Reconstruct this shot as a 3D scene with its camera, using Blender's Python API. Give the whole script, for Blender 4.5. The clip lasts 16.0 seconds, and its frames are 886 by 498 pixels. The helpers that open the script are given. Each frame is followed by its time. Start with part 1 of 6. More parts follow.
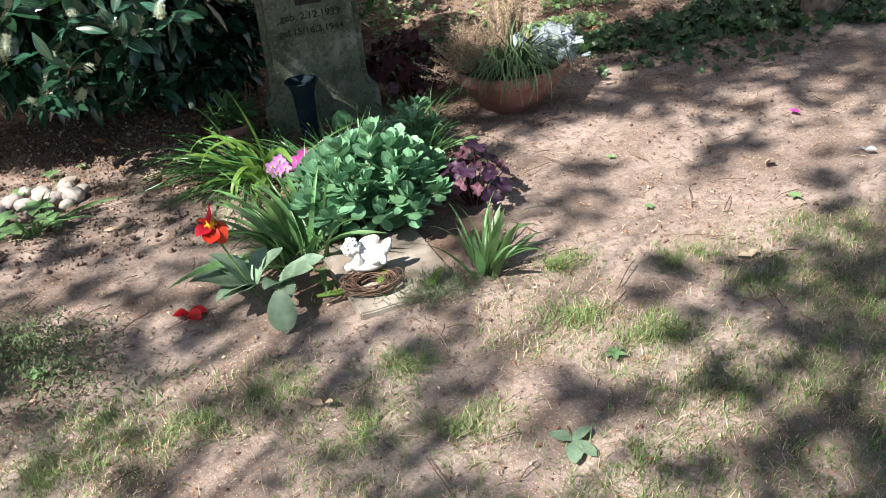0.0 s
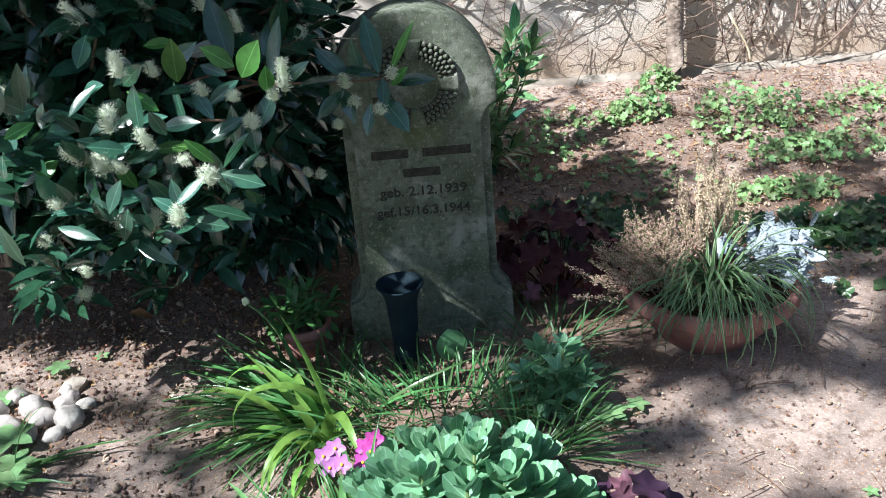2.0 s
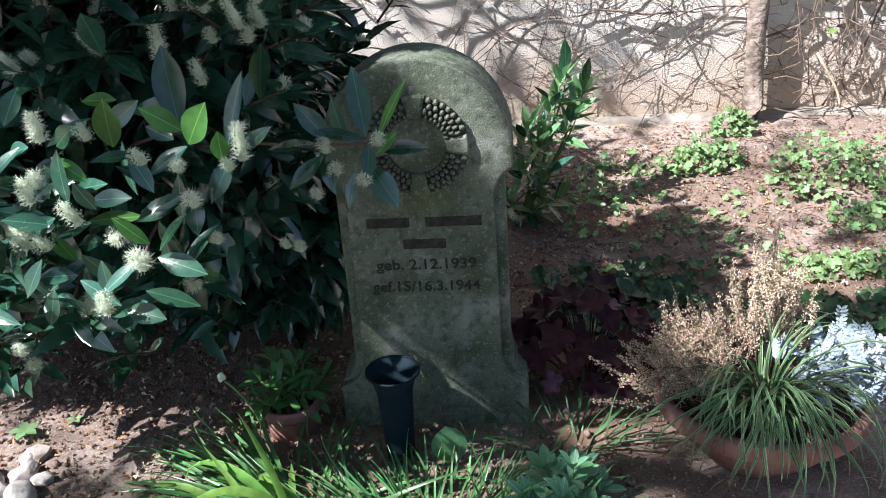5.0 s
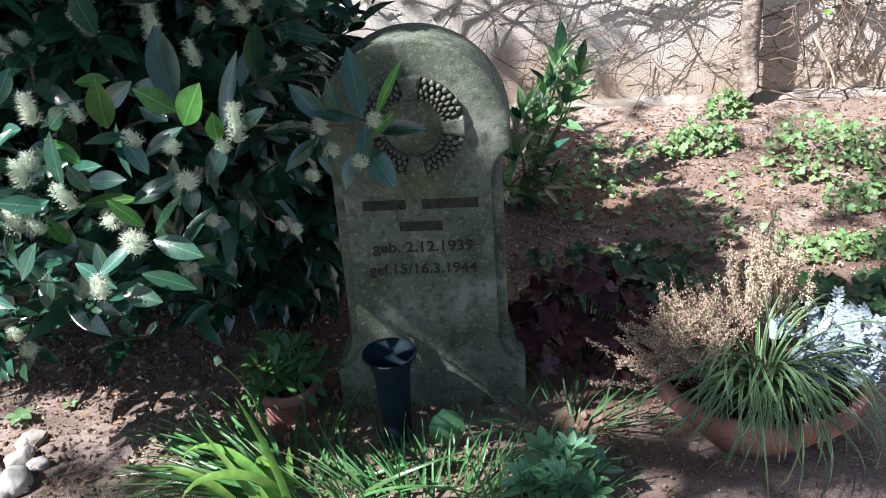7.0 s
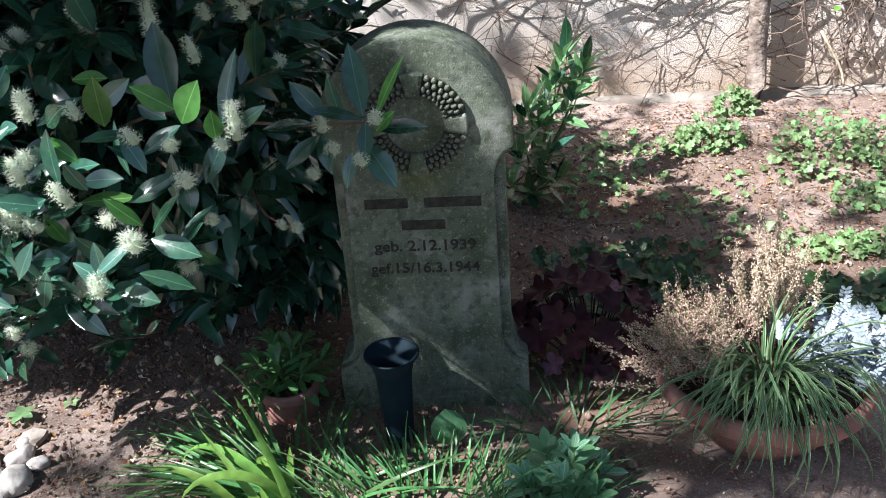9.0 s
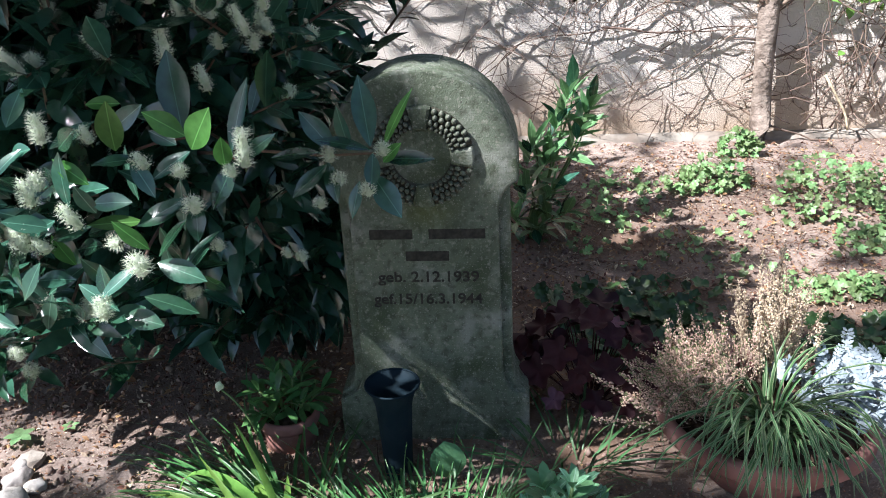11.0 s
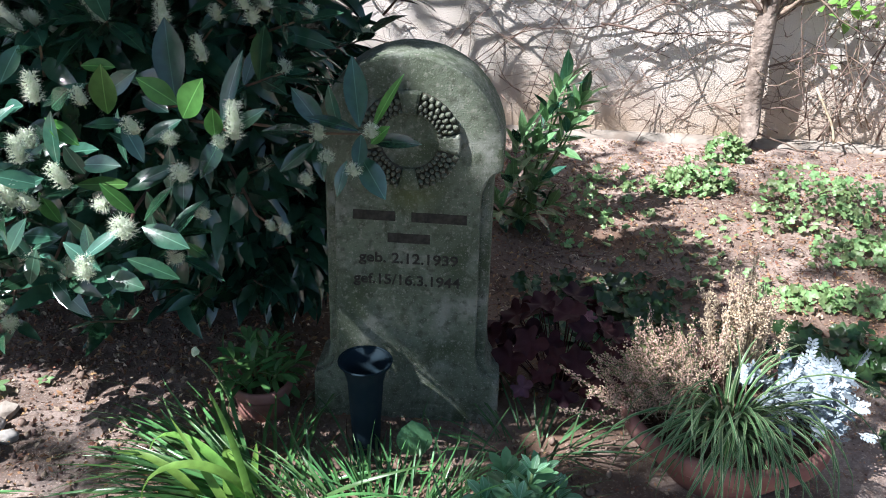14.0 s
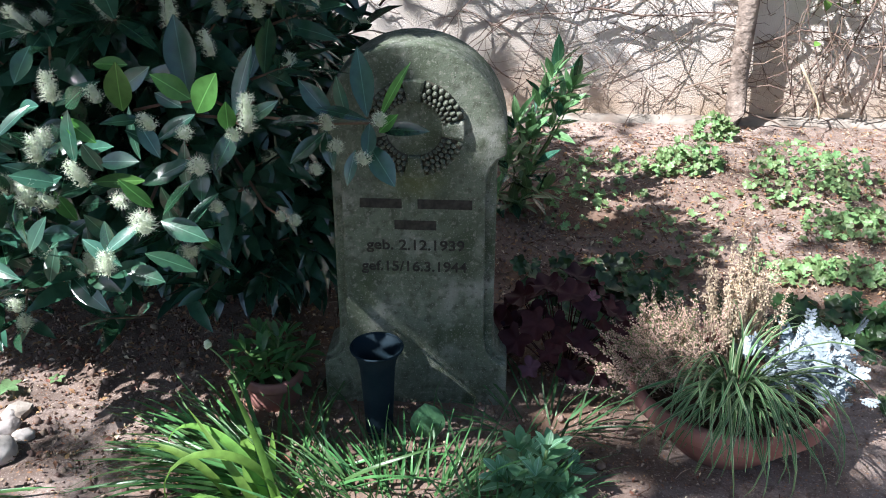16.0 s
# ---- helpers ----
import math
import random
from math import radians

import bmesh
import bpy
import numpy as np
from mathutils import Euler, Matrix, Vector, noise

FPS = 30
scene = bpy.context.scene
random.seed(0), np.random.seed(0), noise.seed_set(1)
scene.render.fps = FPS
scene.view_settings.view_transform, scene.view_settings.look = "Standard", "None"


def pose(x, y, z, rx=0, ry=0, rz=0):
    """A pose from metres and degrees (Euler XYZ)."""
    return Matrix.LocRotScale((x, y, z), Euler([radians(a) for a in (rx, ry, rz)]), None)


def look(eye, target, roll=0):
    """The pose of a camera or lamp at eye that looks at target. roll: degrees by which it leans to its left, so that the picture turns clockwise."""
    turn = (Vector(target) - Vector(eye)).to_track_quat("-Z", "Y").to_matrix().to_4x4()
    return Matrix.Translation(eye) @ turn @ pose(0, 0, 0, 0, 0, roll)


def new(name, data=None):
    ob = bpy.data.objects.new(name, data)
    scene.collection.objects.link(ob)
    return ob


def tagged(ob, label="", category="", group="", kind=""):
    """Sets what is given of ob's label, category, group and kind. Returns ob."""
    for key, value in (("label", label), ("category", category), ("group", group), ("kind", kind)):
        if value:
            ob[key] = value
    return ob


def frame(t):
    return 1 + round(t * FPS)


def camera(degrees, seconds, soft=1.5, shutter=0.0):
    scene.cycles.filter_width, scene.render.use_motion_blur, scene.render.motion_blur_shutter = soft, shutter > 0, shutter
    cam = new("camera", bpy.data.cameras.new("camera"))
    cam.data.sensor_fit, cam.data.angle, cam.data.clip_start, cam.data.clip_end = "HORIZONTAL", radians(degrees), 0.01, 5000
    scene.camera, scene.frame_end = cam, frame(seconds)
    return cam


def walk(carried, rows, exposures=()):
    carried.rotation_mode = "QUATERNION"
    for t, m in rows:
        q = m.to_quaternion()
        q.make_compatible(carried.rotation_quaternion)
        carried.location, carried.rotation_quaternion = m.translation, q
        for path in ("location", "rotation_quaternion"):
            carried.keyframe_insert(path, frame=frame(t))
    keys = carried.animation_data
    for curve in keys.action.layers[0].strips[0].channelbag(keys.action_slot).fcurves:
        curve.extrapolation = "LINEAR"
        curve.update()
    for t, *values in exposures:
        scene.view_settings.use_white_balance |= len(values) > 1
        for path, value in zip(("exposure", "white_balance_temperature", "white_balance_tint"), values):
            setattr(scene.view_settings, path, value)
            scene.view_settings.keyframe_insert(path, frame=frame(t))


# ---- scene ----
cam = camera(54.0, 16.0, soft=1.0)
PATH = [
    (0, (0.301, 0.455, 1.41), (0.639, 2.155, 0.412), -6.2),
    (0.5, (0.321, 0.835, 1.414), (0.776, 2.506, 0.413), -6.0),
    (1, (0.394, 1.2, 1.368), (0.735, 2.902, 0.374), -6.1),
    (1.5, (0.528, 1.482, 1.428), (0.667, 3.22, 0.448), -5.7),
    (2, (0.582, 1.783, 1.476), (0.61, 3.57, 0.577), -4.6),
    (2.5, (0.625, 2.029, 1.526), (0.565, 3.825, 0.647), -3.0),
    (3, (0.721, 2.178, 1.508), (0.549, 3.986, 0.67), 0.2),
    (3.5, (0.759, 2.187, 1.49), (0.595, 3.978, 0.615), -1.2),
    (4, (0.776, 2.18, 1.482), (0.611, 3.972, 0.609), -2.8),
    (4.2, (0.792, 2.174, 1.487), (0.616, 3.97, 0.625), -3.6),
    (6.5, (0.791, 2.187, 1.48), (0.645, 3.963, 0.573), -4.1),
    (7, (0.782, 2.183, 1.476), (0.638, 3.96, 0.569), -4.1),
    (7.5, (0.788, 2.172, 1.458), (0.637, 3.959, 0.574), -4.5),
    (8, (0.796, 2.185, 1.476), (0.639, 3.963, 0.575), -4.7),
    (10.3, (0.786, 2.209, 1.454), (0.62, 3.98, 0.538), -3.5),
    (10.5, (0.786, 2.209, 1.452), (0.617, 3.987, 0.553), -3.5),
    (11, (0.792, 2.191, 1.47), (0.626, 3.998, 0.629), -2.9),
    (11.5, (0.823, 2.164, 1.503), (0.715, 3.992, 0.699), -3.1),
    (12, (0.798, 2.06, 1.512), (0.634, 3.833, 0.6), -3.6),
    (12.5, (0.789, 2.017, 1.512), (0.64, 3.794, 0.608), -2.2),
    (13, (0.749, 2.004, 1.518), (0.589, 3.785, 0.623), -1.5),
    (13.5, (0.766, 2.079, 1.519), (0.63, 3.879, 0.657), -0.5),
    (14, (0.809, 2.161, 1.493), (0.675, 3.952, 0.613), 1.7),
    (14.5, (0.786, 2.16, 1.509), (0.667, 3.934, 0.592), 0.1),
    (15, (0.755, 2.118, 1.494), (0.667, 3.887, 0.565), 0.6),
    (15.5, (0.757, 2.112, 1.5), (0.664, 3.889, 0.586), 0.1),
    (16, (0.753, 2.117, 1.498), (0.658, 3.901, 0.598), 0.2),
]
walk(cam, [(t, look(eye, target, roll)) for t, eye, target, roll in PATH],
     exposures=((0, 1.18, 6650, 11), (0.5, 1.17, 6050, 9), (1.5, 1.17, 5850, 5), (2.5, 1.42, 5980, 12), (16, 1.42, 5950, 13)))

# ---- light ----
SUN = Vector((-0.56, -0.33, 0.76)).normalized()      # towards the sun
world = bpy.data.worlds.new("World")
scene.world = world
world.use_nodes = True
wn = world.node_tree.nodes
sky = wn.new("ShaderNodeTexSky")
sky.sky_type, sky.sun_disc = "NISHITA", False
sky.sun_elevation = math.asin(SUN.z)
sky.sun_rotation = math.atan2(SUN.x, SUN.y)
world.node_tree.links.new(sky.outputs[0], wn["Background"].inputs[0])
wn["Background"].inputs[1].default_value = 0.057
sun_data = bpy.data.lights.new("sun", "SUN")
sun_data.energy, sun_data.angle, sun_data.color = 5.0, radians(0.53), (1.0, 0.97, 0.93)
sun = new("sun", sun_data)
sun.matrix_world = look(SUN * 30, (0, 0, 0))

# ---- materials ----


def mat(name, colour, colour2=None, rough=0.7, scale=20.0, bump=0.3, fine=120.0, random_tint=0.0, translucent=0.0,
        spec=0.4, distance=0.004, mottle=(0.4, 0.65), vein=0.0):
    """Two colours mixed by noise, with fine relief; random_tint varies each piece."""
    m = bpy.data.materials.new(name)
    m.use_nodes = True
    nt = m.node_tree
    n, l = nt.nodes, nt.links
    b = n["Principled BSDF"]
    b.inputs["Roughness"].default_value = rough
    b.inputs["Specular IOR Level"].default_value = spec
    colour2 = colour2 or tuple(c * 0.6 for c in colour)
    co = n.new("ShaderNodeTexCoord")
    nz = n.new("ShaderNodeTexNoise")
    nz.inputs["Scale"].default_value, nz.inputs["Detail"].default_value = scale, 6
    l.new(co.outputs["Object"], nz.inputs["Vector"])
    ramp = n.new("ShaderNodeMapRange")
    ramp.inputs[1].default_value, ramp.inputs[2].default_value = mottle
    l.new(nz.outputs["Fac"], ramp.inputs[0])
    mix = n.new("ShaderNodeMix")
    mix.data_type = "RGBA"
    mix.inputs["A"].default_value, mix.inputs["B"].default_value = (*colour, 1), (*colour2, 1)
    l.new(ramp.outputs[0], mix.inputs["Factor"])
    out = mix.outputs["Result"]
    if vein:      # pale midrib along the leaf's own length
        sep = n.new("ShaderNodeSeparateXYZ")
        l.new(co.outputs["Object"], sep.inputs[0])
        ab = n.new("ShaderNodeMath")
        ab.operation = "ABSOLUTE"
        l.new(sep.outputs["X"], ab.inputs[0])
        mr = n.new("ShaderNodeMapRange")
        mr.inputs[1].default_value, mr.inputs[2].default_value, mr.inputs[3].default_value, mr.inputs[4].default_value = 0.0006, vein, 0.75, 0.0
        l.new(ab.outputs[0], mr.inputs[0])
        rib = n.new("ShaderNodeMix")
        rib.data_type = "RGBA"
        rib.inputs["B"].default_value = (*(min(0.6, c * 2.0 + 0.03) for c in colour), 1)
        l.new(mr.outputs[0], rib.inputs["Factor"])
        l.new(out, rib.inputs["A"])
        out = rib.outputs["Result"]
    if random_tint:
        info = n.new("ShaderNodeObjectInfo")
        geo = n.new("ShaderNodeNewGeometry")
        add = n.new("ShaderNodeMath")
        l.new(info.outputs["Random"], add.inputs[0])
        l.new(geo.outputs["Random Per Island"], add.inputs[1])
        fr = n.new("ShaderNodeMath")
        fr.operation = "FRACT"
        l.new(add.outputs[0], fr.inputs[0])
        val = n.new("ShaderNodeMapRange")
        val.inputs[3].default_value, val.inputs[4].default_value = 1 - random_tint, 1 + random_tint
        l.new(fr.outputs[0], val.inputs[0])
        hue = n.new("ShaderNodeMapRange")
        hue.inputs[3].default_value, hue.inputs[4].default_value = 0.5 - random_tint * 0.06, 0.5 + random_tint * 0.06
        l.new(fr.outputs[0], hue.inputs[0])
        hsv = n.new("ShaderNodeHueSaturation")
        l.new(val.outputs[0], hsv.inputs["Value"])
        l.new(hue.outputs[0], hsv.inputs["Hue"])
        l.new(out, hsv.inputs["Color"])
        out = hsv.outputs[0]
    l.new(out, b.inputs["Base Color"])
    if bump:
        fz = n.new("ShaderNodeTexNoise")
        fz.inputs["Scale"].default_value, fz.inputs["Detail"].default_value = fine, 4
        l.new(co.outputs["Object"], fz.inputs["Vector"])
        bp = n.new("ShaderNodeBump")
        bp.inputs["Strength"].default_value, bp.inputs["Distance"].default_value = bump, distance
        l.new(fz.outputs["Fac"], bp.inputs["Height"])
        l.new(bp.outputs[0], b.inputs["Normal"])
    if translucent:
        tr = n.new("ShaderNodeBsdfTranslucent")
        l.new(out, tr.inputs["Color"])
        ms = n.new("ShaderNodeMixShader")
        ms.inputs[0].default_value = translucent
        l.new(b.outputs[0], ms.inputs[1])
        l.new(tr.outputs[0], ms.inputs[2])
        l.new(ms.outputs[0], n["Material Output"].inputs[0])
    return m


def leaf_mat(name, colour, rough=0.45, tint=0.25, translucent=0.3, spec=0.5, scale=40, vein=0.0):
    return mat(name, colour, tuple(c * 0.72 for c in colour), rough, scale, 0.25, 160, tint, translucent, spec, distance=0.001, vein=vein)


def soil_mat():
    """Dry trodden earth: pinkish beige crust, darker humus near the shrubs, grit and fallen bud scales."""
    m = mat("dry_soil", (0.345, 0.275, 0.235), (0.165, 0.122, 0.098), 0.95, 3.2, 0.5, 130, spec=0.15, distance=0.006, mottle=(0.38, 0.68))
    nt = m.node_tree
    n, l = nt.nodes, nt.links
    b = n["Principled BSDF"]
    base = b.inputs["Base Color"].links[0].from_socket
    co = next(x for x in n if x.type == "TEX_COORD")
    for scale, lo, hi, colour, amount in ((34, 0.50, 0.66, (0.16, 0.112, 0.088), 0.8), (160, 0.60, 0.66, (0.50, 0.42, 0.35), 0.7),
                                          (95, 0.63, 0.68, (0.42, 0.21, 0.10), 0.7)):
        nz = n.new("ShaderNodeTexNoise")
        nz.inputs["Scale"].default_value, nz.inputs["Detail"].default_value = scale, 5
        l.new(co.outputs["Object"], nz.inputs["Vector"])
        r = n.new("ShaderNodeMapRange")
        r.inputs[1].default_value, r.inputs[2].default_value, r.inputs[4].default_value = lo, hi, amount
        l.new(nz.outputs["Fac"], r.inputs[0])
        mx = n.new("ShaderNodeMix")
        mx.data_type = "RGBA"
        mx.inputs["B"].default_value = (*colour, 1)
        l.new(r.outputs[0], mx.inputs["Factor"])
        l.new(base, mx.inputs["A"])
        base = mx.outputs["Result"]
    for scale, lo, hi in ((120, 0.88, 1.10), (300, 0.88, 1.11)):      # grains, each a little lighter or darker
        vo = n.new("ShaderNodeTexVoronoi")
        vo.inputs["Scale"].default_value = scale
        l.new(co.outputs["Object"], vo.inputs["Vector"])
        sp = n.new("ShaderNodeSeparateColor")
        l.new(vo.outputs["Color"], sp.inputs[0])
        r = n.new("ShaderNodeMapRange")
        r.inputs[3].default_value, r.inputs[4].default_value = lo, hi
        l.new(sp.outputs[0], r.inputs[0])
        hs = n.new("ShaderNodeHueSaturation")
        l.new(r.outputs[0], hs.inputs["Value"])
        l.new(base, hs.inputs["Color"])
        base = hs.outputs[0]
    # darker earth of the bed under the shrub and round the stone, some shade painted in
    at = n.new("ShaderNodeAttribute")
    at.attribute_name = "humus_shade"
    mx = n.new("ShaderNodeMix")
    mx.data_type = "RGBA"
    mx.inputs["B"].default_value = (0.125, 0.076, 0.050, 1)
    l.new(at.outputs["Fac"], mx.inputs["Factor"])
    l.new(base, mx.inputs["A"])
    l.new(mx.outputs["Result"], b.inputs["Base Color"])
    return m


def stone_mat():
    """Weathered grey sandstone, greenish with algae, lighter worn blotches and dark pits."""
    m = mat("weathered_sandstone", (0.145, 0.168, 0.122), (0.075, 0.094, 0.06), 0.92, 5.0, 0.9, 230, spec=0.2, distance=0.0035)
    nt = m.node_tree
    n, l = nt.nodes, nt.links
    b = n["Principled BSDF"]
    base = b.inputs["Base Color"].links[0].from_socket
    co = next(x for x in n if x.type == "TEX_COORD")
    for scale, lo, hi, colour, amount in ((7, 0.52, 0.66, (0.28, 0.29, 0.25), 0.8), (11, 0.54, 0.68, (0.06, 0.08, 0.042), 0.85), (45, 0.5, 0.66, (0.07, 0.08, 0.055), 0.75), (70, 0.56, 0.66, (0.28, 0.28, 0.23), 0.5),
                                          (130, 0.62, 0.7, (0.07, 0.07, 0.055), 0.8), (240, 0.60, 0.68, (0.46, 0.45, 0.40), 0.5)):
        nz = n.new("ShaderNodeTexNoise")
        nz.inputs["Scale"].default_value, nz.inputs["Detail"].default_value = scale, 5
        l.new(co.outputs["Object"], nz.inputs["Vector"])
        r = n.new("ShaderNodeMapRange")
        r.inputs[1].default_value, r.inputs[2].default_value, r.inputs[4].default_value = lo, hi, amount
        l.new(nz.outputs["Fac"], r.inputs[0])
        mx = n.new("ShaderNodeMix")
        mx.data_type = "RGBA"
        mx.inputs["B"].default_value = (*colour, 1)
        l.new(r.outputs[0], mx.inputs["Factor"])
        l.new(base, mx.inputs["A"])
        base = mx.outputs["Result"]
    # a yellow-green moss stain that has run down from the wreath
    sub = n.new("ShaderNodeVectorMath")
    sub.operation = "MULTIPLY_ADD"
    sub.inputs[1].default_value, sub.inputs[2].default_value = (11, 3, 17), (0, 0, -17 * 0.672)
    l.new(co.outputs["Object"], sub.inputs[0])
    ln = n.new("ShaderNodeVectorMath")
    ln.operation = "LENGTH"
    l.new(sub.outputs[0], ln.inputs[0])
    wob = n.new("ShaderNodeTexNoise")
    wob.inputs["Scale"].default_value, wob.inputs["Detail"].default_value = 22, 5
    l.new(co.outputs["Object"], wob.inputs["Vector"])
    ad = n.new("ShaderNodeMath")
    ad.operation = "ADD"
    l.new(ln.outputs["Value"], ad.inputs[0])
    l.new(wob.outputs["Fac"], ad.inputs[1])
    r = n.new("ShaderNodeMapRange")
    r.inputs[1].default_value, r.inputs[2].default_value, r.inputs[3].default_value, r.inputs[4].default_value = 0.5, 1.6, 0.45, 0.0
    l.new(ad.outputs[0], r.inputs[0])
    mx = n.new("ShaderNodeMix")
    mx.data_type = "RGBA"
    mx.inputs["B"].default_value = (0.12, 0.135, 0.035, 1)
    l.new(r.outputs[0], mx.inputs["Factor"])
    l.new(base, mx.inputs["A"])
    l.new(mx.outputs["Result"], b.inputs["Base Color"])
    return m


SOIL = soil_mat()
STONE = stone_mat()


def dirty_foot(m):
    """Earth splashed up the foot of the wall, with an uneven upper edge."""
    n, l = m.node_tree.nodes, m.node_tree.links
    b = n["Principled BSDF"]
    base = b.inputs["Base Color"].links[0].from_socket
    co = next(x for x in n if x.type == "TEX_COORD")
    sep = n.new("ShaderNodeSeparateXYZ")
    l.new(co.outputs["Object"], sep.inputs[0])
    nz = n.new("ShaderNodeTexNoise")
    nz.inputs["Scale"].default_value, nz.inputs["Detail"].default_value = 3.5, 6
    l.new(co.outputs["Object"], nz.inputs["Vector"])
    ad = n.new("ShaderNodeMath")
    ad.operation = "MULTIPLY_ADD"
    ad.inputs[1].default_value = -0.55
    l.new(nz.outputs["Fac"], ad.inputs[0])
    l.new(sep.outputs["Z"], ad.inputs[2])
    mr = n.new("ShaderNodeMapRange")
    mr.inputs[1].default_value, mr.inputs[2].default_value, mr.inputs[3].default_value, mr.inputs[4].default_value = -0.12, 0.22, 0.85, 0.0
    l.new(ad.outputs[0], mr.inputs[0])
    mx = n.new("ShaderNodeMix")
    mx.data_type = "RGBA"
    mx.inputs["B"].default_value = (0.46, 0.34, 0.24, 1)
    l.new(mr.outputs[0], mx.inputs["Factor"])
    l.new(base, mx.inputs["A"])
    l.new(mx.outputs["Result"], b.inputs["Base Color"])
    return m


PLASTER = mat("roughcast_plaster", (0.76, 0.70, 0.635), (0.62, 0.55, 0.47), 0.95, 2.5, 0.9, 170, spec=0.15, distance=0.008)
dirty_foot(PLASTER)
CONCRETE = mat("pale_concrete", (0.36, 0.32, 0.27), (0.19, 0.155, 0.125), 0.9, 8, 0.6, 90, spec=0.2)
TERRACOTTA = mat("terracotta", (0.34, 0.17, 0.145), (0.23, 0.105, 0.085), 0.85, 9, 0.3, 150, spec=0.25)
POTSOIL = mat("potting_soil", (0.11, 0.07, 0.05), (0.05, 0.032, 0.025), 1.0, 60, 1.0, 90, spec=0.1, distance=0.012)
VASE = mat("dark_plastic", (0.010, 0.020, 0.028), (0.018, 0.03, 0.038), 0.65, 14, 0.15, 200, spec=0.06)
RECESS = mat("dark_recess_stone", (0.05, 0.048, 0.036), (0.085, 0.08, 0.06), 0.95, 30, 0.6, 180, spec=0.1)
INK = mat("dark_lettering", (0.022, 0.02, 0.016), (0.05, 0.045, 0.035), 0.9, 60, 0.3, 200)
PORCELAIN = mat("white_bisque", (0.80, 0.79, 0.77), (0.62, 0.60, 0.57), 0.6, 25, 0.3, 120)
TWIG = mat("twig_bark", (0.17, 0.105, 0.07), (0.09, 0.055, 0.038), 0.9, 40, 0.5, 150, 0.3)
BARK = mat("grey_brown_bark", (0.32, 0.26, 0.215), (0.155, 0.12, 0.097), 0.95, 18, 1.0, 45, spec=0.15, distance=0.015)
VINE = mat("vine_bark", (0.27, 0.195, 0.15), (0.13, 0.09, 0.07), 0.95, 30, 0.6, 90, 0.2)
LAUREL = leaf_mat("laurel_leaf", (0.030, 0.092, 0.052), 0.18, 0.45, 0.12, 1.0, vein=0.0010)
LAUREL_NEW = leaf_mat("young_laurel_leaf", (0.085, 0.235, 0.05), 0.3, 0.25, 0.4, vein=0.0012)
# laurel green paled so the colour carries the shoot's sunlight and whitish sheen
SHOOT_LIT = leaf_mat("lit_laurel_leaf", (0.15, 0.29, 0.12), 0.3, 0.3, 0.3, 0.8, vein=0.001)
BLOSSOM = mat("cream_blossom", (0.82, 0.86, 0.74), (0.60, 0.69, 0.50), 0.8, 90, 0.4, 200, 0.1, 0.55)
STEM = leaf_mat("green_stem", (0.12, 0.19, 0.06), 0.5, 0.2, 0.0)
SEDUM = leaf_mat("blue_green_sedum_leaf", (0.19, 0.40, 0.215), 0.48, 0.28, 0.24, vein=0.0018)
SEDUM_DEEP = leaf_mat("deep_sedum_leaf", (0.12, 0.28, 0.13), 0.5, 0.2, 0.22)
SEDUM_LIGHT = leaf_mat("pale_sedum_leaf", (0.23, 0.40, 0.17), 0.5, 0.2, 0.25)
STRAP = leaf_mat("strap_leaf", (0.10, 0.235, 0.075), 0.3, 0.35, 0.28)
LILY = leaf_mat("bright_strap_leaf", (0.22, 0.42, 0.085), 0.4, 0.2, 0.42)
BULB_LEAF = leaf_mat("spring_bulb_leaf", (0.17, 0.33, 0.12), 0.38, 0.3, 0.36)
TULIP_LEAF = leaf_mat("grey_green_tulip_leaf", (0.21, 0.32, 0.21), 0.5, 0.15, 0.25)
RED_PETAL = leaf_mat("red_petal", (0.55, 0.02, 0.015), 0.4, 0.2, 0.35)
YELLOW = mat("yellow_centre", (0.75, 0.45, 0.03), (0.6, 0.3, 0.02), 0.6, 60, 0.2)
PINK = leaf_mat("pink_petal", (0.52, 0.08, 0.40), 0.5, 0.3, 0.3)
PINK_PALE = leaf_mat("pale_pink_petal", (0.50, 0.20, 0.50), 0.5, 0.2, 0.3)
HEUCHERA = leaf_mat("purple_leaf", (0.068, 0.027, 0.062), 0.5, 0.35, 0.22)
HEUCHERA_PINK = leaf_mat("pinkish_leaf", (0.17, 0.075, 0.105), 0.55, 0.3, 0.2, 0.3)
HEUCHERA_RED = leaf_mat("dark_red_leaf", (0.05, 0.014, 0.019), 0.6, 0.4, 0.12, 0.2)
SEDGE = leaf_mat("sedge_leaf", (0.07, 0.17, 0.06), 0.45, 0.25, 0.3)
SEDGE_EDGE = leaf_mat("cream_leaf_margin", (0.26, 0.35, 0.18), 0.45, 0.15, 0.3)
HEATHER = mat("dry_heather", (0.60, 0.43, 0.34), (0.40, 0.26, 0.19), 0.9, 70, 0.4, 200, 0.3)
HEATHER_GREEN = leaf_mat("heather_foliage", (0.17, 0.21, 0.08), 0.7, 0.3, 0.1)
STRAW = mat("dry_straw", (0.55, 0.44, 0.31), (0.38, 0.29, 0.20), 0.9, 50, 0.3, 200, 0.3)
SILVER = leaf_mat("silver_felt_leaf", (0.36, 0.42, 0.455), 0.85, 0.12, 0.12, 0.15)
IVY = leaf_mat("ivy_leaf", (0.21, 0.325, 0.125), 0.45, 0.5, 0.25)
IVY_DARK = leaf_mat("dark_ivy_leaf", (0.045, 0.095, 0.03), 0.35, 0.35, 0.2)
GRASS = leaf_mat("lawn_grass", (0.21, 0.30, 0.10), 0.55, 0.35, 0.3)
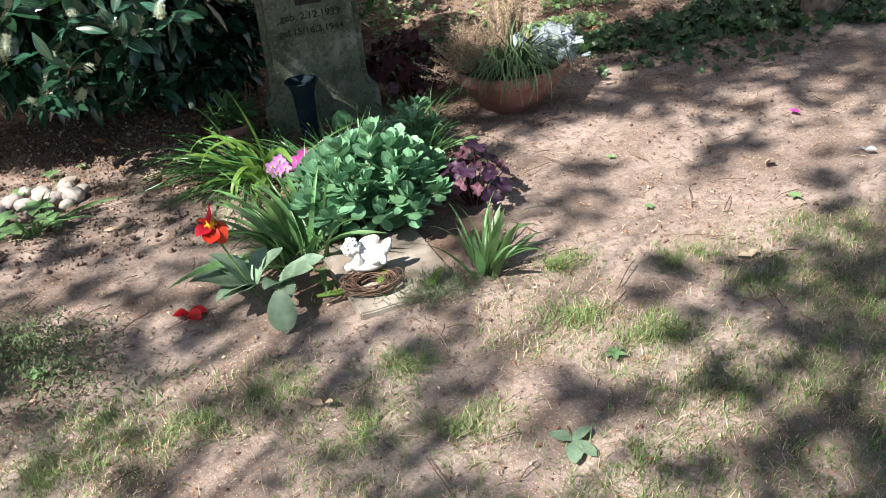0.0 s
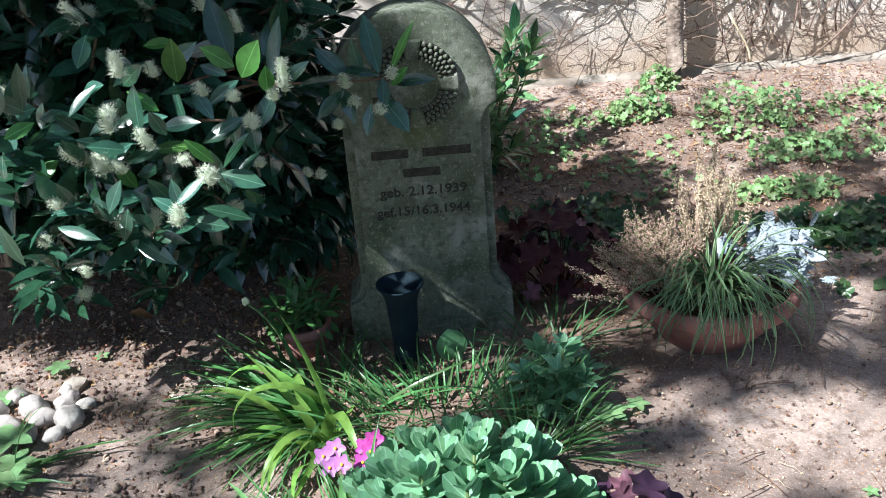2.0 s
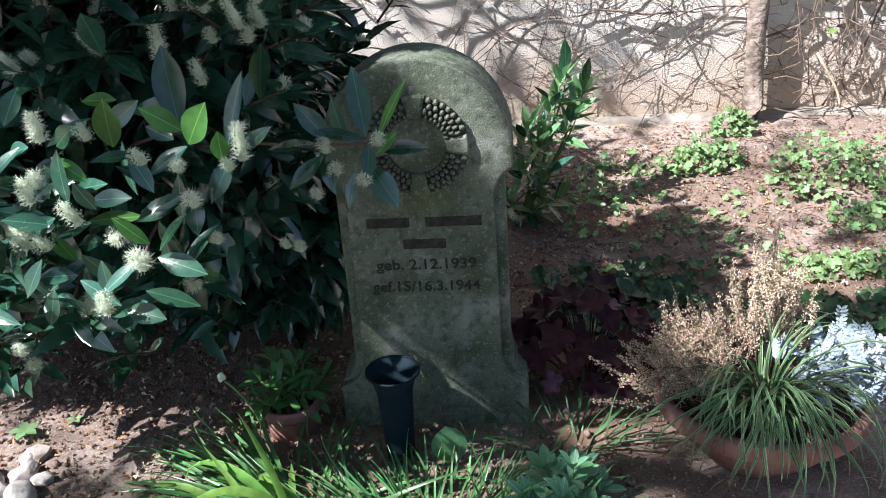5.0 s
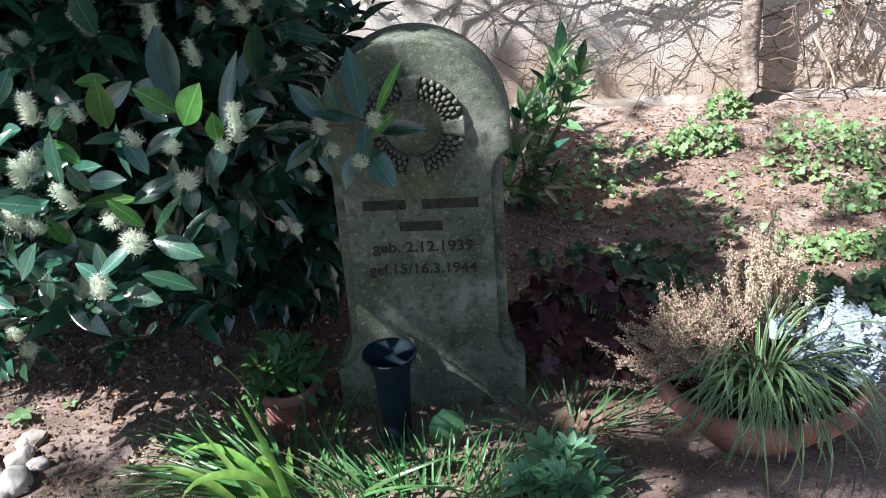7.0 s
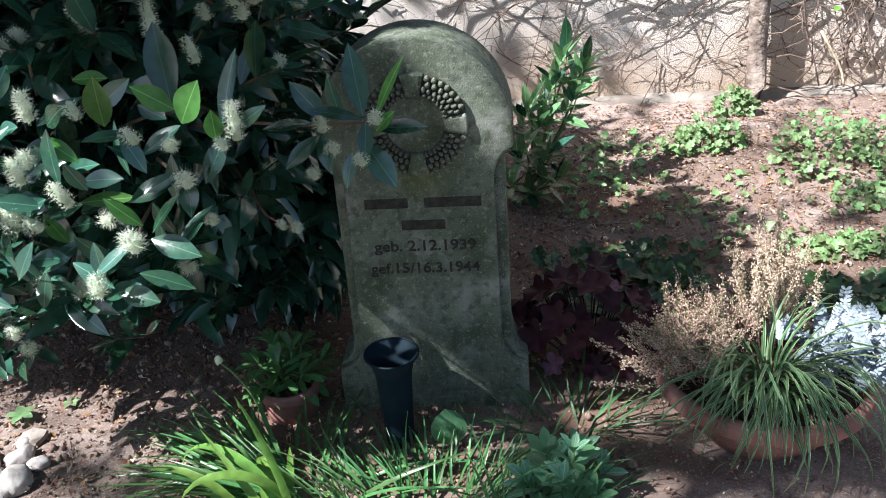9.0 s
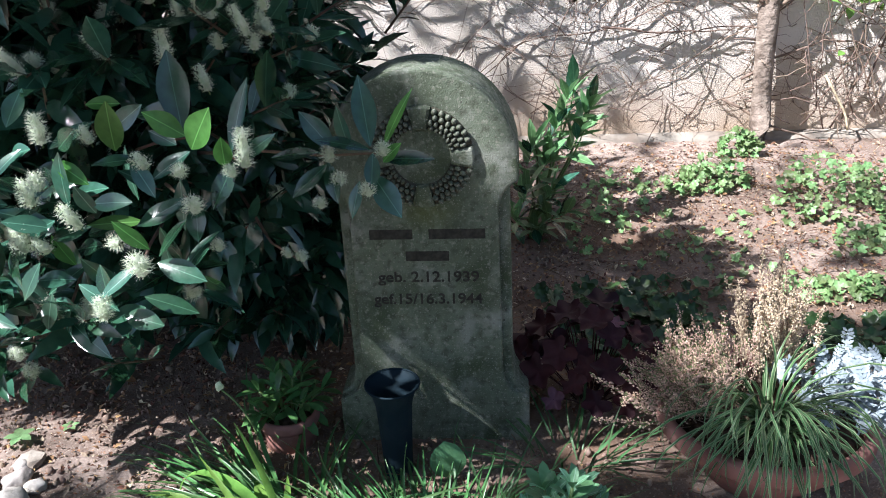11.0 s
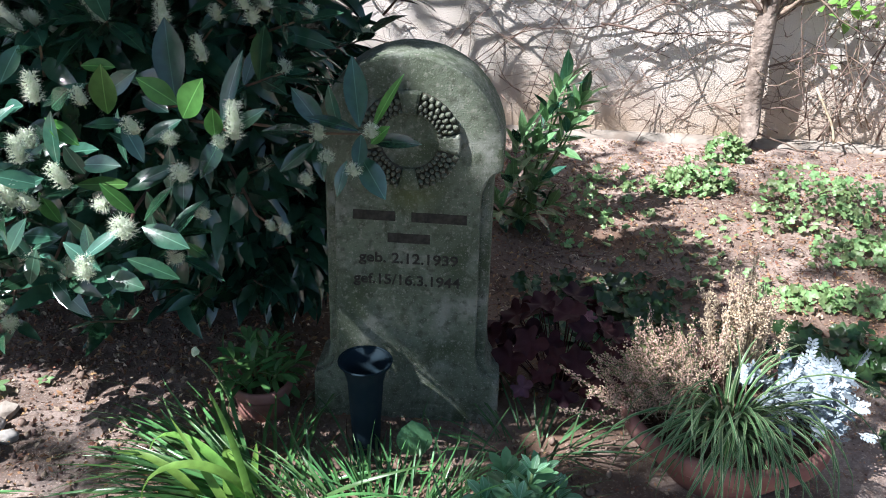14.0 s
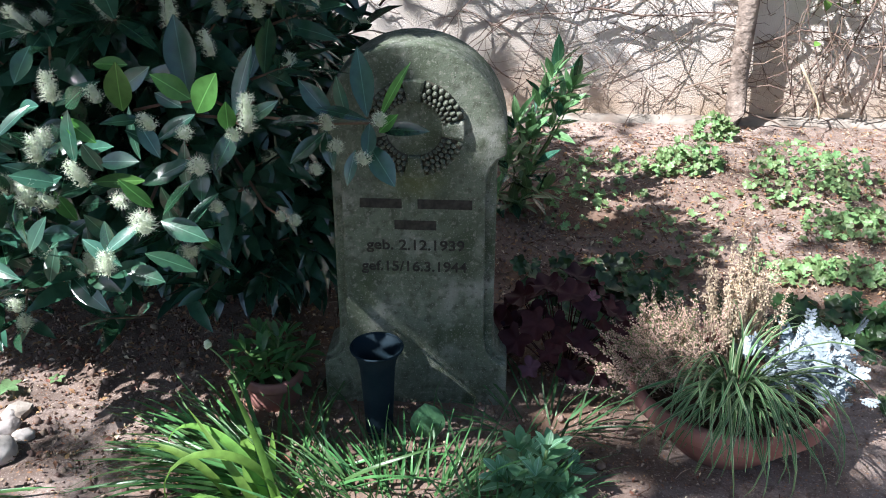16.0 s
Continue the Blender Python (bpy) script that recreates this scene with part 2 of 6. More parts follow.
THYME = leaf_mat("low_cushion_leaf", (0.105, 0.15, 0.06), 0.6, 0.4, 0.2)
FERN = leaf_mat("fern_sprig", (0.16, 0.27, 0.05), 0.5, 0.2, 0.3)
PEBBLE = mat("grey_pebble", (0.46, 0.42, 0.385), (0.31, 0.28, 0.255), 0.8, 30, 0.5, 120, 0.25)
LITTER = mat("brown_litter", (0.30, 0.155, 0.085), (0.15, 0.08, 0.05), 0.9, 60, 0.3, 200, 0.45)
CRUMB = mat("soil_crumb", (0.30, 0.22, 0.175), (0.16, 0.11, 0.085), 1.0, 50, 0.6, 150, 0.4, spec=0.1)
DRYLEAF = mat("dry_leaf", (0.38, 0.19, 0.08), (0.22, 0.11, 0.05), 0.8, 60, 0.4, 150, 0.2, 0.15)
CANOPY = leaf_mat("tree_leaf", (0.09, 0.16, 0.045), 0.5, 0.3, 0.3)

# ---- mesh helpers ----
RNG = random.Random(7)


def U(a, b):
    return RNG.uniform(a, b)


def smooth(a, b, v):
    t = min(1, max(0, (v - a) / (b - a)))
    return t * t * (3 - 2 * t)


def ground_z(x, y):
    """The earth: nearly level, rising a hand's width towards the wall."""
    z = 0.12 * smooth(4.7, 6.3, y) + 0.022 * noise.noise((x * 1.1, y * 1.1, 0)) + 0.008 * noise.noise((x * 4, y * 4, 3))
    return z


class Mesh:
    """Collects faces, with a material slot for each."""

    def __init__(self):
        self.v, self.f, self.m = [], [], []

    def add(self, verts, faces, slot=0):
        o = len(self.v)
        self.v += [tuple(p) for p in verts]
        self.f += [tuple(i + o for i in f) for f in faces]
        self.m += [slot] * len(faces)

    def put(self, other, matrix, slot=None):
        o = len(self.v)
        self.v += [tuple(matrix @ Vector(p)) for p in other.v]
        self.f += [tuple(i + o for i in f) for f in other.f]
        self.m += other.m if slot is None else [slot] * len(other.f)

    def data(self, name, mats, flat=False):
        me = bpy.data.meshes.new(name)
        me.from_pydata(self.v, [], self.f)
        for m in (mats if isinstance(mats, (list, tuple)) else [mats]):
            me.materials.append(m)
        me.polygons.foreach_set("material_index", self.m)
        if not flat:
            me.polygons.foreach_set("use_smooth", [True] * len(self.f))
        me.update()
        return me


def thing(name, x, y, label, category, group="", kind="", z=None):
    ob = new(name)
    ob.empty_display_size = 0.05
    ob.location = (x, y, ground_z(x, y) if z is None else z)
    return tagged(ob, label, category, group, kind)


def piece(name, me, parent, m=None, label=""):
    ob = new(name, me)
    ob.parent = parent
    if m is not None:
        ob.matrix_basis = m
    if label:
        ob["label"] = label
    return ob


def part(name, mesh, mats, parent, label="", flat=False, m=None):
    return piece(name, mesh.data(name, mats, flat), parent, m, label)


def aim(at, way, roll=0.0, size=1.0):
    """Turns a piece that grows along +y, with its face to +z, so that it grows along way from at."""
    way = Vector(way).normalized()
    q = way.to_track_quat("Y", "Z")
    return Matrix.LocRotScale(Vector(at), q, (size, size, size)) @ Matrix.Rotation(roll, 4, "Y")


def leaf(L, W, bend=0.25, fold=0.25, tip=1.0, segs=5, wave=0.0, widest=0.45, neck=0.06, teeth=0.0):
    """A leaf along +y, with a folded midrib and a bent length."""
    me = Mesh()
    rows = []
    for i in range(segs + 1):
        t = i / segs
        if t < widest:
            w = neck + (1 - neck) * math.sin(t / widest * math.pi / 2) ** 0.9
        else:
            w = math.cos((t - widest) / (1 - widest) * math.pi / 2) ** tip
        w = max(w, 0.02) * (1 - teeth * (i % 2)) * W / 2
        a = bend * t
        y = L * (math.sin(a) / bend if abs(bend) > 1e-3 else t)
        z = -L * ((1 - math.cos(a)) / bend if abs(bend) > 1e-3 else 0)
        wz = wave * W * math.sin(t * 9)
        rows.append(((-w, y, z + fold * w + wz), (0, y, z), (w, y, z + fold * w - wz)))
    verts = [p for r in rows for p in r]
    faces = []
    for i in range(segs):
        o = i * 3
        faces += [(o, o + 1, o + 4, o + 3), (o + 1, o + 2, o + 5, o + 4)]
    me.add(verts, faces)
    return me


def blade(L, W, rise, droop, segs=9, fold=0.3, margin=0, twist=0.0):
    """A strap leaf from the origin: rises at an angle in the yz plane and arches over. margin: slot of its edges."""
    me = Mesh()
    y = z = 0.0
    rows = []
    for i in range(segs + 1):
        t = i / segs
        a = rise - droop * t ** 1.5
        w = W / 2 * min(1, 0.55 + 1.8 * t) * (1 - t ** 3) + 0.0006
        n = Vector((0, -math.sin(a), math.cos(a)))
        c = Vector((0.38 * twist * L * t * t, y, z))
        side = Vector((math.cos(twist * t), 0, math.sin(twist * t)))
        row = [c - side * w + n * fold * w, c - side * w * 0.55 + n * fold * w * 0.5, c, c + side * w * 0.55 + n * fold * w * 0.5, c + side * w + n * fold * w]
        if not margin:
            row = [row[0], row[2], row[4]]
        rows.append(row)
        y += L / segs * math.cos(a)
        z += L / segs * math.sin(a)
    k = len(rows[0])
    for r in rows:
        me.v += [tuple(p) for p in r]
    for i in range(segs):
        for j in range(k - 1):
            o = i * k + j
            me.f.append((o, o + 1, o + k + 1, o + k))
            me.m.append(margin if margin and j in (0, k - 2) else 0)
    return me


def tube(me, points, radii, sides=6, slot=0, cap=True):
    """A tapered round stem through points."""
    pts = [Vector(p) for p in points]
    rings = []
    for i, p in enumerate(pts):
        d = (pts[min(i + 1, len(pts) - 1)] - pts[max(i - 1, 0)]).normalized()
        q = d.to_track_quat("Z", "X")
        r = radii[i] if isinstance(radii, (list, tuple)) else radii
        rings.append([p + q @ Vector((r * math.cos(k * math.tau / sides), r * math.sin(k * math.tau / sides), 0)) for k in range(sides)])
    verts = [p for r in rings for p in r]
    faces = [(i * sides + k, i * sides + (k + 1) % sides, (i + 1) * sides + (k + 1) % sides, (i + 1) * sides + k)
             for i in range(len(pts) - 1) for k in range(sides)]
    if cap:
        faces += [tuple(range(sides))[::-1], tuple((len(pts) - 1) * sides + k for k in range(sides))]
    me.add(verts, faces, slot)


def lathe(profile, sides=40, wobble=0.0):
    """A body of revolution from (radius, height) pairs."""
    me = Mesh()
    for r, z in profile:
        me.v += [(r * math.cos(a), r * math.sin(a), z + wobble * math.sin(3 * a)) for a in (k * math.tau / sides for k in range(sides))]
    for i in range(len(profile) - 1):
        for k in range(sides):
            me.f.append((i * sides + k, i * sides + (k + 1) % sides, (i + 1) * sides + (k + 1) % sides, (i + 1) * sides + k))
    me.m = [0] * len(me.f)
    return me


def lump(rx, ry, rz, rough=0.15, seed=0, level=2):
    """A rounded uneven lump."""
    bm = bmesh.new()
    bmesh.ops.create_icosphere(bm, subdivisions=level, radius=1)
    me = Mesh()
    for v in bm.verts:
        k = 1 + rough * noise.noise(v.co * 1.6 + Vector((seed * 7.1, seed * 3.3, 0)))
        me.v.append((v.co.x * rx * k, v.co.y * ry * k, v.co.z * rz * k))
    me.f = [tuple(v.index for v in f.verts) for f in bm.faces]
    me.m = [0] * len(me.f)
    bm.free()
    return me


def curve_points(a, b, sag, n=6, jitter=0.0):
    a, b, sag = Vector(a), Vector(b), Vector(sag)
    return [a.lerp(b, t) + sag * 4 * t * (1 - t) + Vector((U(-1, 1), U(-1, 1), U(-1, 1))) * jitter * (0 < t < 1) for t in (i / n for i in range(n + 1))]


def solid(me_name, outline, y0, y1, bevel, material):
    """An upright plate: an outline in x and z, from y0 to y1, with softened edges."""
    bm = bmesh.new()
    face = bm.faces.new([bm.verts.new((x, y0, z)) for x, z in outline])
    bmesh.ops.recalc_face_normals(bm, faces=[face])
    ext = bmesh.ops.extrude_face_region(bm, geom=[face])
    bmesh.ops.translate(bm, verts=[e for e in ext["geom"] if isinstance(e, bmesh.types.BMVert)], vec=(0, y1 - y0, 0))
    bmesh.ops.recalc_face_normals(bm, faces=bm.faces)
    sharp = [e for e in bm.edges if len(e.link_faces) == 2 and e.calc_face_angle(0) > 0.6]
    bmesh.ops.bevel(bm, geom=sharp, offset=bevel, segments=2, affect="EDGES", profile=0.5)
    me = bpy.data.meshes.new(me_name)
    bm.to_mesh(me)
    bm.free()
    me.materials.append(material)
    return me

# ---- the ground and the wall ----


def spread(lo, hi, step, far):
    """Even steps between lo and hi, then growing ones out to far."""
    out = [lo + i * step for i in range(int((hi - lo) / step) + 1)]
    d, a, b = step, out[0], out[-1]
    left, right = [], []
    while b < far:
        d *= 1.5
        a, b = a - d, b + d
        left.append(a)
        right.append(b)
    return left[::-1] + out + right


def build_ground():
    xs, ys = spread(-1.9, 3.7, 0.02, 400), spread(0.7, 6.5, 0.02, 400)
    me = Mesh()
    humus_shade = []
    for y in ys:
        for x in xs:
            near = -3 < x < 5 and -1 < y < 8
            z = ground_z(x, y) if near else 0.12 * smooth(4.7, 6.3, y)
            h = 0.0
            if near:
                z += 0.007 * noise.noise((x * 14, y * 14, 1)) + 0.006 * noise.noise((x * 32, y * 32, 2))
                h = max(0.5 * smooth(0.5, -0.2, x) * smooth(4.0, 4.5, y), smooth(1.35, 1.0, x) * smooth(3.4, 3.7, y) * smooth(-0.3, 0.1, x),
                        0.8 * smooth(1.05, 0.9, x) * smooth(0.1, 0.3, x) * smooth(2.55, 2.8, y))
                # dark soil right of the stone, darkened further to stand in for shade
                h = max(h, smooth(0.75, 0.9, x) * smooth(1.6, 1.25, x) * smooth(3.9, 4.1, y))
                h = max(h, smooth(0.7, 1.0, x) * smooth(4.2, 4.6, y) * (0.62 + 0.7 * noise.noise((x * 1.7, y * 2.6, 6))))
                h *= smooth(6.1, 5.3, y) * (0.75 + 0.5 * noise.noise((x * 5, y * 5, 9)))
            me.v.append((x, y, z))
            humus_shade.append(min(1, max(0, h * 0.85)))
    w = len(xs)
    for j in range(len(ys) - 1):
        for i in range(w - 1):
            o = j * w + i
            me.f.append((o, o + 1, o + w + 1, o + w))
    me.m = [0] * len(me.f)
    data = me.data("ground", SOIL)
    at = data.attributes.new("humus_shade", "FLOAT", "POINT")
    at.data.foreach_set("value", humus_shade)
    tagged(new("ground", data), "dry trodden brown earth with thin grass", "ground", kind="structure")


build_ground()
WALL_Y = 6.36


def build_wall():
    bm = bmesh.new()
    bmesh.ops.create_cube(bm, size=1)
    bmesh.ops.scale(bm, verts=bm.verts, vec=(16, 0.3, 3.0))
    bmesh.ops.translate(bm, verts=bm.verts, vec=(1.0, WALL_Y + 0.15, 1.4))
    me = bpy.data.meshes.new("wall_north")
    bm.to_mesh(me)
    bm.free()
    me.materials.append(PLASTER)
    tagged(new("wall_north", me), "pale beige roughcast garden wall overgrown with vines", "wall", kind="structure")
    # uneven footing course at the foot of the wall
    foot = Mesh()
    n = 160
    for i in range(n + 1):
        x = -4 + 10 * i / n
        d = 0.075 + 0.02 * noise.noise((x * 3, 1, 0))
        h = 0.135 + 0.008 * noise.noise((x * 5, 4, 0))
        foot.v += [(x, WALL_Y + 0.01, h + 0.012), (x, WALL_Y - d * 0.8, h), (x, WALL_Y - d, h - 0.02), (x, WALL_Y - d - 0.01, -0.1)]
    for i in range(n):
        for j in range(3):
            o = i * 4 + j
            foot.f.append((o, o + 1, o + 5, o + 4))
    foot.m = [0] * len(foot.f)
    tagged(new("trim", foot.data("trim", CONCRETE)), "pale worn footing ledge along the wall", "trim", kind="structure")


build_wall()

# ---- the gravestone ----


def arch_outline(half):
    """Mirrors a half outline (x, z) given from the foot to the crown."""
    half = [(x * 0.988, z) for x, z in half]
    return [(x - 0.005, z) for x, z in half] + [(-x - 0.005, z) for x, z in half[::-1] if x > 1e-6]


def build_gravestone():
    gx, gy = 0.576, 4.115
    st = thing("gravestone", gx, gy, "weathered grey-green sandstone gravestone with rounded top and carved wreath", "gravestone", z=0.0)
    arc = [(0.235 * math.cos(a), 0.785 + 0.235 * math.sin(a)) for a in (math.pi / 2 * k / 14 for k in range(15))]
    arc[-1] = (0.0, 1.02)
    back = [(0.258, -0.08), (0.257, 0.135), (0.234, 0.15), (0.220, 0.175), (0.214, 0.21), (0.212, 0.722), (0.234, 0.745)] + arc
    front = [(0.257, -0.08), (0.256, 0.132), (0.228, 0.142), (0.207, 0.158), (0.193, 0.185), (0.188, 0.22), (0.183, 0.66), (0.186, 0.69),
             (0.196, 0.716), (0.212, 0.735), (0.233, 0.747)] + [(x * 0.997, z - 0.001) for x, z in arc[:-1]] + [(0.0, 1.019)]
    piece("body", solid("body", arch_outline(back), 0.028, 0.165, 0.008, STONE), st)
    piece("face_panel", solid("face_panel", arch_outline(front), 0.0, 0.03, 0.006, STONE), st)
    # laurel wreath in relief: four runs of small leaves between bands
    cz, R = 0.813, 0.096
    for a0 in range(4):
        pts = []
        for k in range(9):
            a = math.pi / 2 * a0 + radians(14) + radians(62) * k / 8
            pts.append((R * math.cos(a), 0.002, cz + R * math.sin(a)))
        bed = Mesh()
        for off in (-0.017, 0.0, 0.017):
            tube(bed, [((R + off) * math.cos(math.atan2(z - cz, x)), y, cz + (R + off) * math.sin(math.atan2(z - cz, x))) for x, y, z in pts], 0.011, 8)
        part("recess", bed, RECESS, st, "dark ground of the wreath")
        for j in range(4):
            for k in range(7):
                a = math.pi / 2 * a0 + radians(17) + radians(56) * (k + (0.5 if j % 2 else 0)) / 6.5 + U(-0.014, 0.014)
                r = R - 0.0205 + j * 0.0138 + U(-0.0012, 0.0012)
                lm = lump((0.0062, 0.0068, 0.0073, 0.0076)[j], 0.0085, (0.0045, 0.0052, 0.0060, 0.0066)[j], 0.3, k + 11 * j + a0, 2)
                part("bead", lm, STONE, st, m=Matrix.Translation((r * math.cos(a), -0.0095 - 0.004 * (j in (1, 2)), cz + r * math.sin(a))) @ Matrix.Rotation(-a + U(-0.25, 0.25), 4, "Y"))
    for a0 in range(4):
        a = math.pi / 2 * a0
        band = Mesh()
        prof = ((-0.028, 0.002), (-0.0275, -0.011), (-0.024, -0.0155), (0.024, -0.0175), (0.0275, -0.013), (0.028, 0.002))
        for k in range(8):
            t = a + radians(-12.5 + 25 * k / 7)
            band.v += [((R + o) * math.cos(t), y + (0.004 if k in (0, 7) else 0), cz + (R + o) * math.sin(t)) for o, y in prof]
        for k in range(7):
            for i in range(5):
                o = k * 6 + i
                band.f.append((o, o + 6, o + 7, o + 1))
        band.f += [tuple(range(6)), tuple(range(47, 41, -1))]
        band.m = [0] * len(band.f)
        part("band", band, STONE, st, "smooth carved band", flat=True)

    def lettering(words, x, z, height, width):
        cu = bpy.data.curves.new("inscription", "FONT")
        cu.body, cu.size, cu.extrude, cu.align_x, cu.offset = words, height, 0.0012, "CENTER", 0.0006
        tmp = new("tmp", cu)
        bpy.context.view_layer.update()
        me = bpy.data.meshes.new_from_object(tmp.evaluated_get(bpy.context.evaluated_depsgraph_get()))
        real = max(v.co.x for v in me.vertices) - min(v.co.x for v in me.vertices)
        bpy.data.objects.remove(tmp)
        me.materials.clear()
        me.materials.append(INK)
        k = width / real
        me.transform(Matrix.Diagonal((k, 1, 1, 1)))
        line = piece("inscription", None, st, pose(x, -0.0008, z, 90, 0, 0), "dark engraved lettering")
        seen, links = set(), [[] for _ in me.vertices]
        for e in me.edges:
            links[e.vertices[0]].append(e.vertices[1])
            links[e.vertices[1]].append(e.vertices[0])
        for v in range(len(me.vertices)):
            if v in seen:
                continue
            isle, todo = {}, [v]
            while todo:
                k = todo.pop()
                if k not in isle:
                    isle[k] = len(isle)
                    todo += links[k]
            seen |= set(isle)
            glyph = Mesh()
            glyph.add([me.vertices[k].co for k in isle], [tuple(isle[k] for k in f.vertices) for f in me.polygons if f.vertices[0] in isle])
            part("letter", glyph, INK, line, flat=True)

    lettering("geb. 2.12.1939", 0.0, 0.486, 0.040, 0.253)
    lettering("gef.15/16.3.1944", -0.004, 0.424, 0.040, 0.275)
    # two lines of a name, as plain bars
    for x, z, w in ((-0.087, 0.615, 0.106), (0.075, 0.615, 0.138), (0.0, 0.556, 0.107)):
        bar = solid("inscription", [(-w / 2, -0.013), (w / 2, -0.013), (w / 2, 0.013), (-w / 2, 0.013)], -0.0012, 0.002, 0.0004, INK)
        piece("inscription", bar, st, pose(x, 0, z), "dark engraved bar")


build_gravestone()


def build_vase():
    v = thing("grave_vase", 0.484, 3.985, "dark blue-black plastic grave vase pushed into the earth", "vase", z=0.0)
    body = lathe([(0.030, -0.05), (0.036, 0.0), (0.041, 0.12), (0.046, 0.21), (0.053, 0.240), (0.064, 0.264), (0.0665, 0.269),
                  (0.0635, 0.268), (0.051, 0.244), (0.043, 0.21), (0.036, 0.10), (0.0, 0.10)], 40)
    part("body", body, VASE, v)
    rim = Mesh()
    tube(rim, [(0.0672 * math.cos(k * math.tau / 40), 0.0672 * math.sin(k * math.tau / 40), 0.270) for k in range(41)], 0.0028, 6)
    part("rim", rim, VASE, v)


build_vase()


def build_bowl(name, x, y, R, H, foot, rim_h, label, z=0.0, thick=0.02):
    p = thing(name, x, y, label, "flower pot", z=z)
    body = lathe([(0.0, 0.004), (foot, 0.0), (foot + 0.01, 0.006), (foot + (R - foot) * 0.5, (H - rim_h) * 0.5), (R - thick * 0.9, H - rim_h), (R - thick * 0.9, H - 0.01),
                  (R - thick * 1.3, H - 0.01), (R - thick * 1.6, H - rim_h - 0.02)], 56, 0.0)
    part("body", body, TERRACOTTA, p)
    rim = lathe([(R - thick * 0.9, H - rim_h - 0.002), (R - thick * 0.25, H - rim_h - 0.004), (R, H - rim_h + 0.004), (R + 0.001, H - 0.01), (R - thick * 0.2, H), (R - thick * 1.1, H),
                 (R - thick * 1.35, H - 0.008), (R - thick * 1.4, H - rim_h - 0.01)], 56)
    part("rim", rim, TERRACOTTA, p, "sun-bleached terracotta rim")
    soil = Mesh()
    n, rings = 32, 8
    soil.v.append((0, 0, H - 0.012))
    for i in range(1, rings + 1):
        for k in range(n):
            r = (R - thick * 1.3) * i / rings
            a = k * math.tau / n
            soil.v.append((r * math.cos(a), r * math.sin(a), H - 0.035 * (i / rings) ** 2 - 0.005 + 0.014 * noise.noise((r * 40, a * 3, x))))
    for k in range(n):
        soil.f.append((0, 1 + k, 1 + (k + 1) % n))
        for i in range(rings - 1):
            o = 1 + i * n
            soil.f.append((o + k, o + n + k, o + n + (k + 1) % n, o + (k + 1) % n))
    soil.m = [0] * len(soil.f)
    part("soil", soil, POTSOIL, p)
    return p


BX, BY, BH = 1.400, 4.02, 0.205
build_bowl("planter_bowl", BX, BY, 0.26, BH, 0.115, 0.045, "wide terracotta planter bowl full of heather, sedge and silver leaves", z=ground_z(BX, BY) - 0.012)
PX, PY, PH = 0.165, 4.13, 0.105
build_bowl("flower_pot", PX, PY, 0.085, PH, 0.06, 0.03, "small terracotta flower pot with soil beside the gravestone", z=ground_z(PX, PY) - 0.008, thick=0.01)

# ---- plants ----


def clump(name, x, y, n, variants, mats, label, category, z=None, rise=(0.5, 1.3), size=(0.7, 1.1), spread_r=0.05, lean=None, piece_name="leaf", group="", limit=300, squash=1.0):
    """A tuft of strap leaves: variants are (length, width, rise, droop) and each leaf is a part."""
    t = thing(name, x, y, label, category, group, z=z)
    datas = [blade(*v, margin=1 if len(mats) > 1 else 0, twist=U(-0.9, 0.9) * (0.35 if len(mats) > 1 else 1)).data(piece_name, mats) for v in variants]
    for i in range(n):
        a = U(0, math.tau)
        if lean is not None and RNG.random() < 0.75:
            a = lean[0] + U(-lean[1], lean[1])
        r = spread_r * math.sqrt(RNG.random())
        p = Vector((math.cos(a) * r, math.sin(a) * r * squash, -0.005))
        s = U(*size)
        piece(piece_name, datas[i % len(datas)], t, Matrix.LocRotScale(p, Euler((U(-0.35, 0.25), U(-0.45, 0.45), a - math.pi / 2 + U(-0.35, 0.35))), (U(0.8, 1.2) * s * RNG.choice((-1, 1)), s, s * U(0.75, 1.15))))
    return t


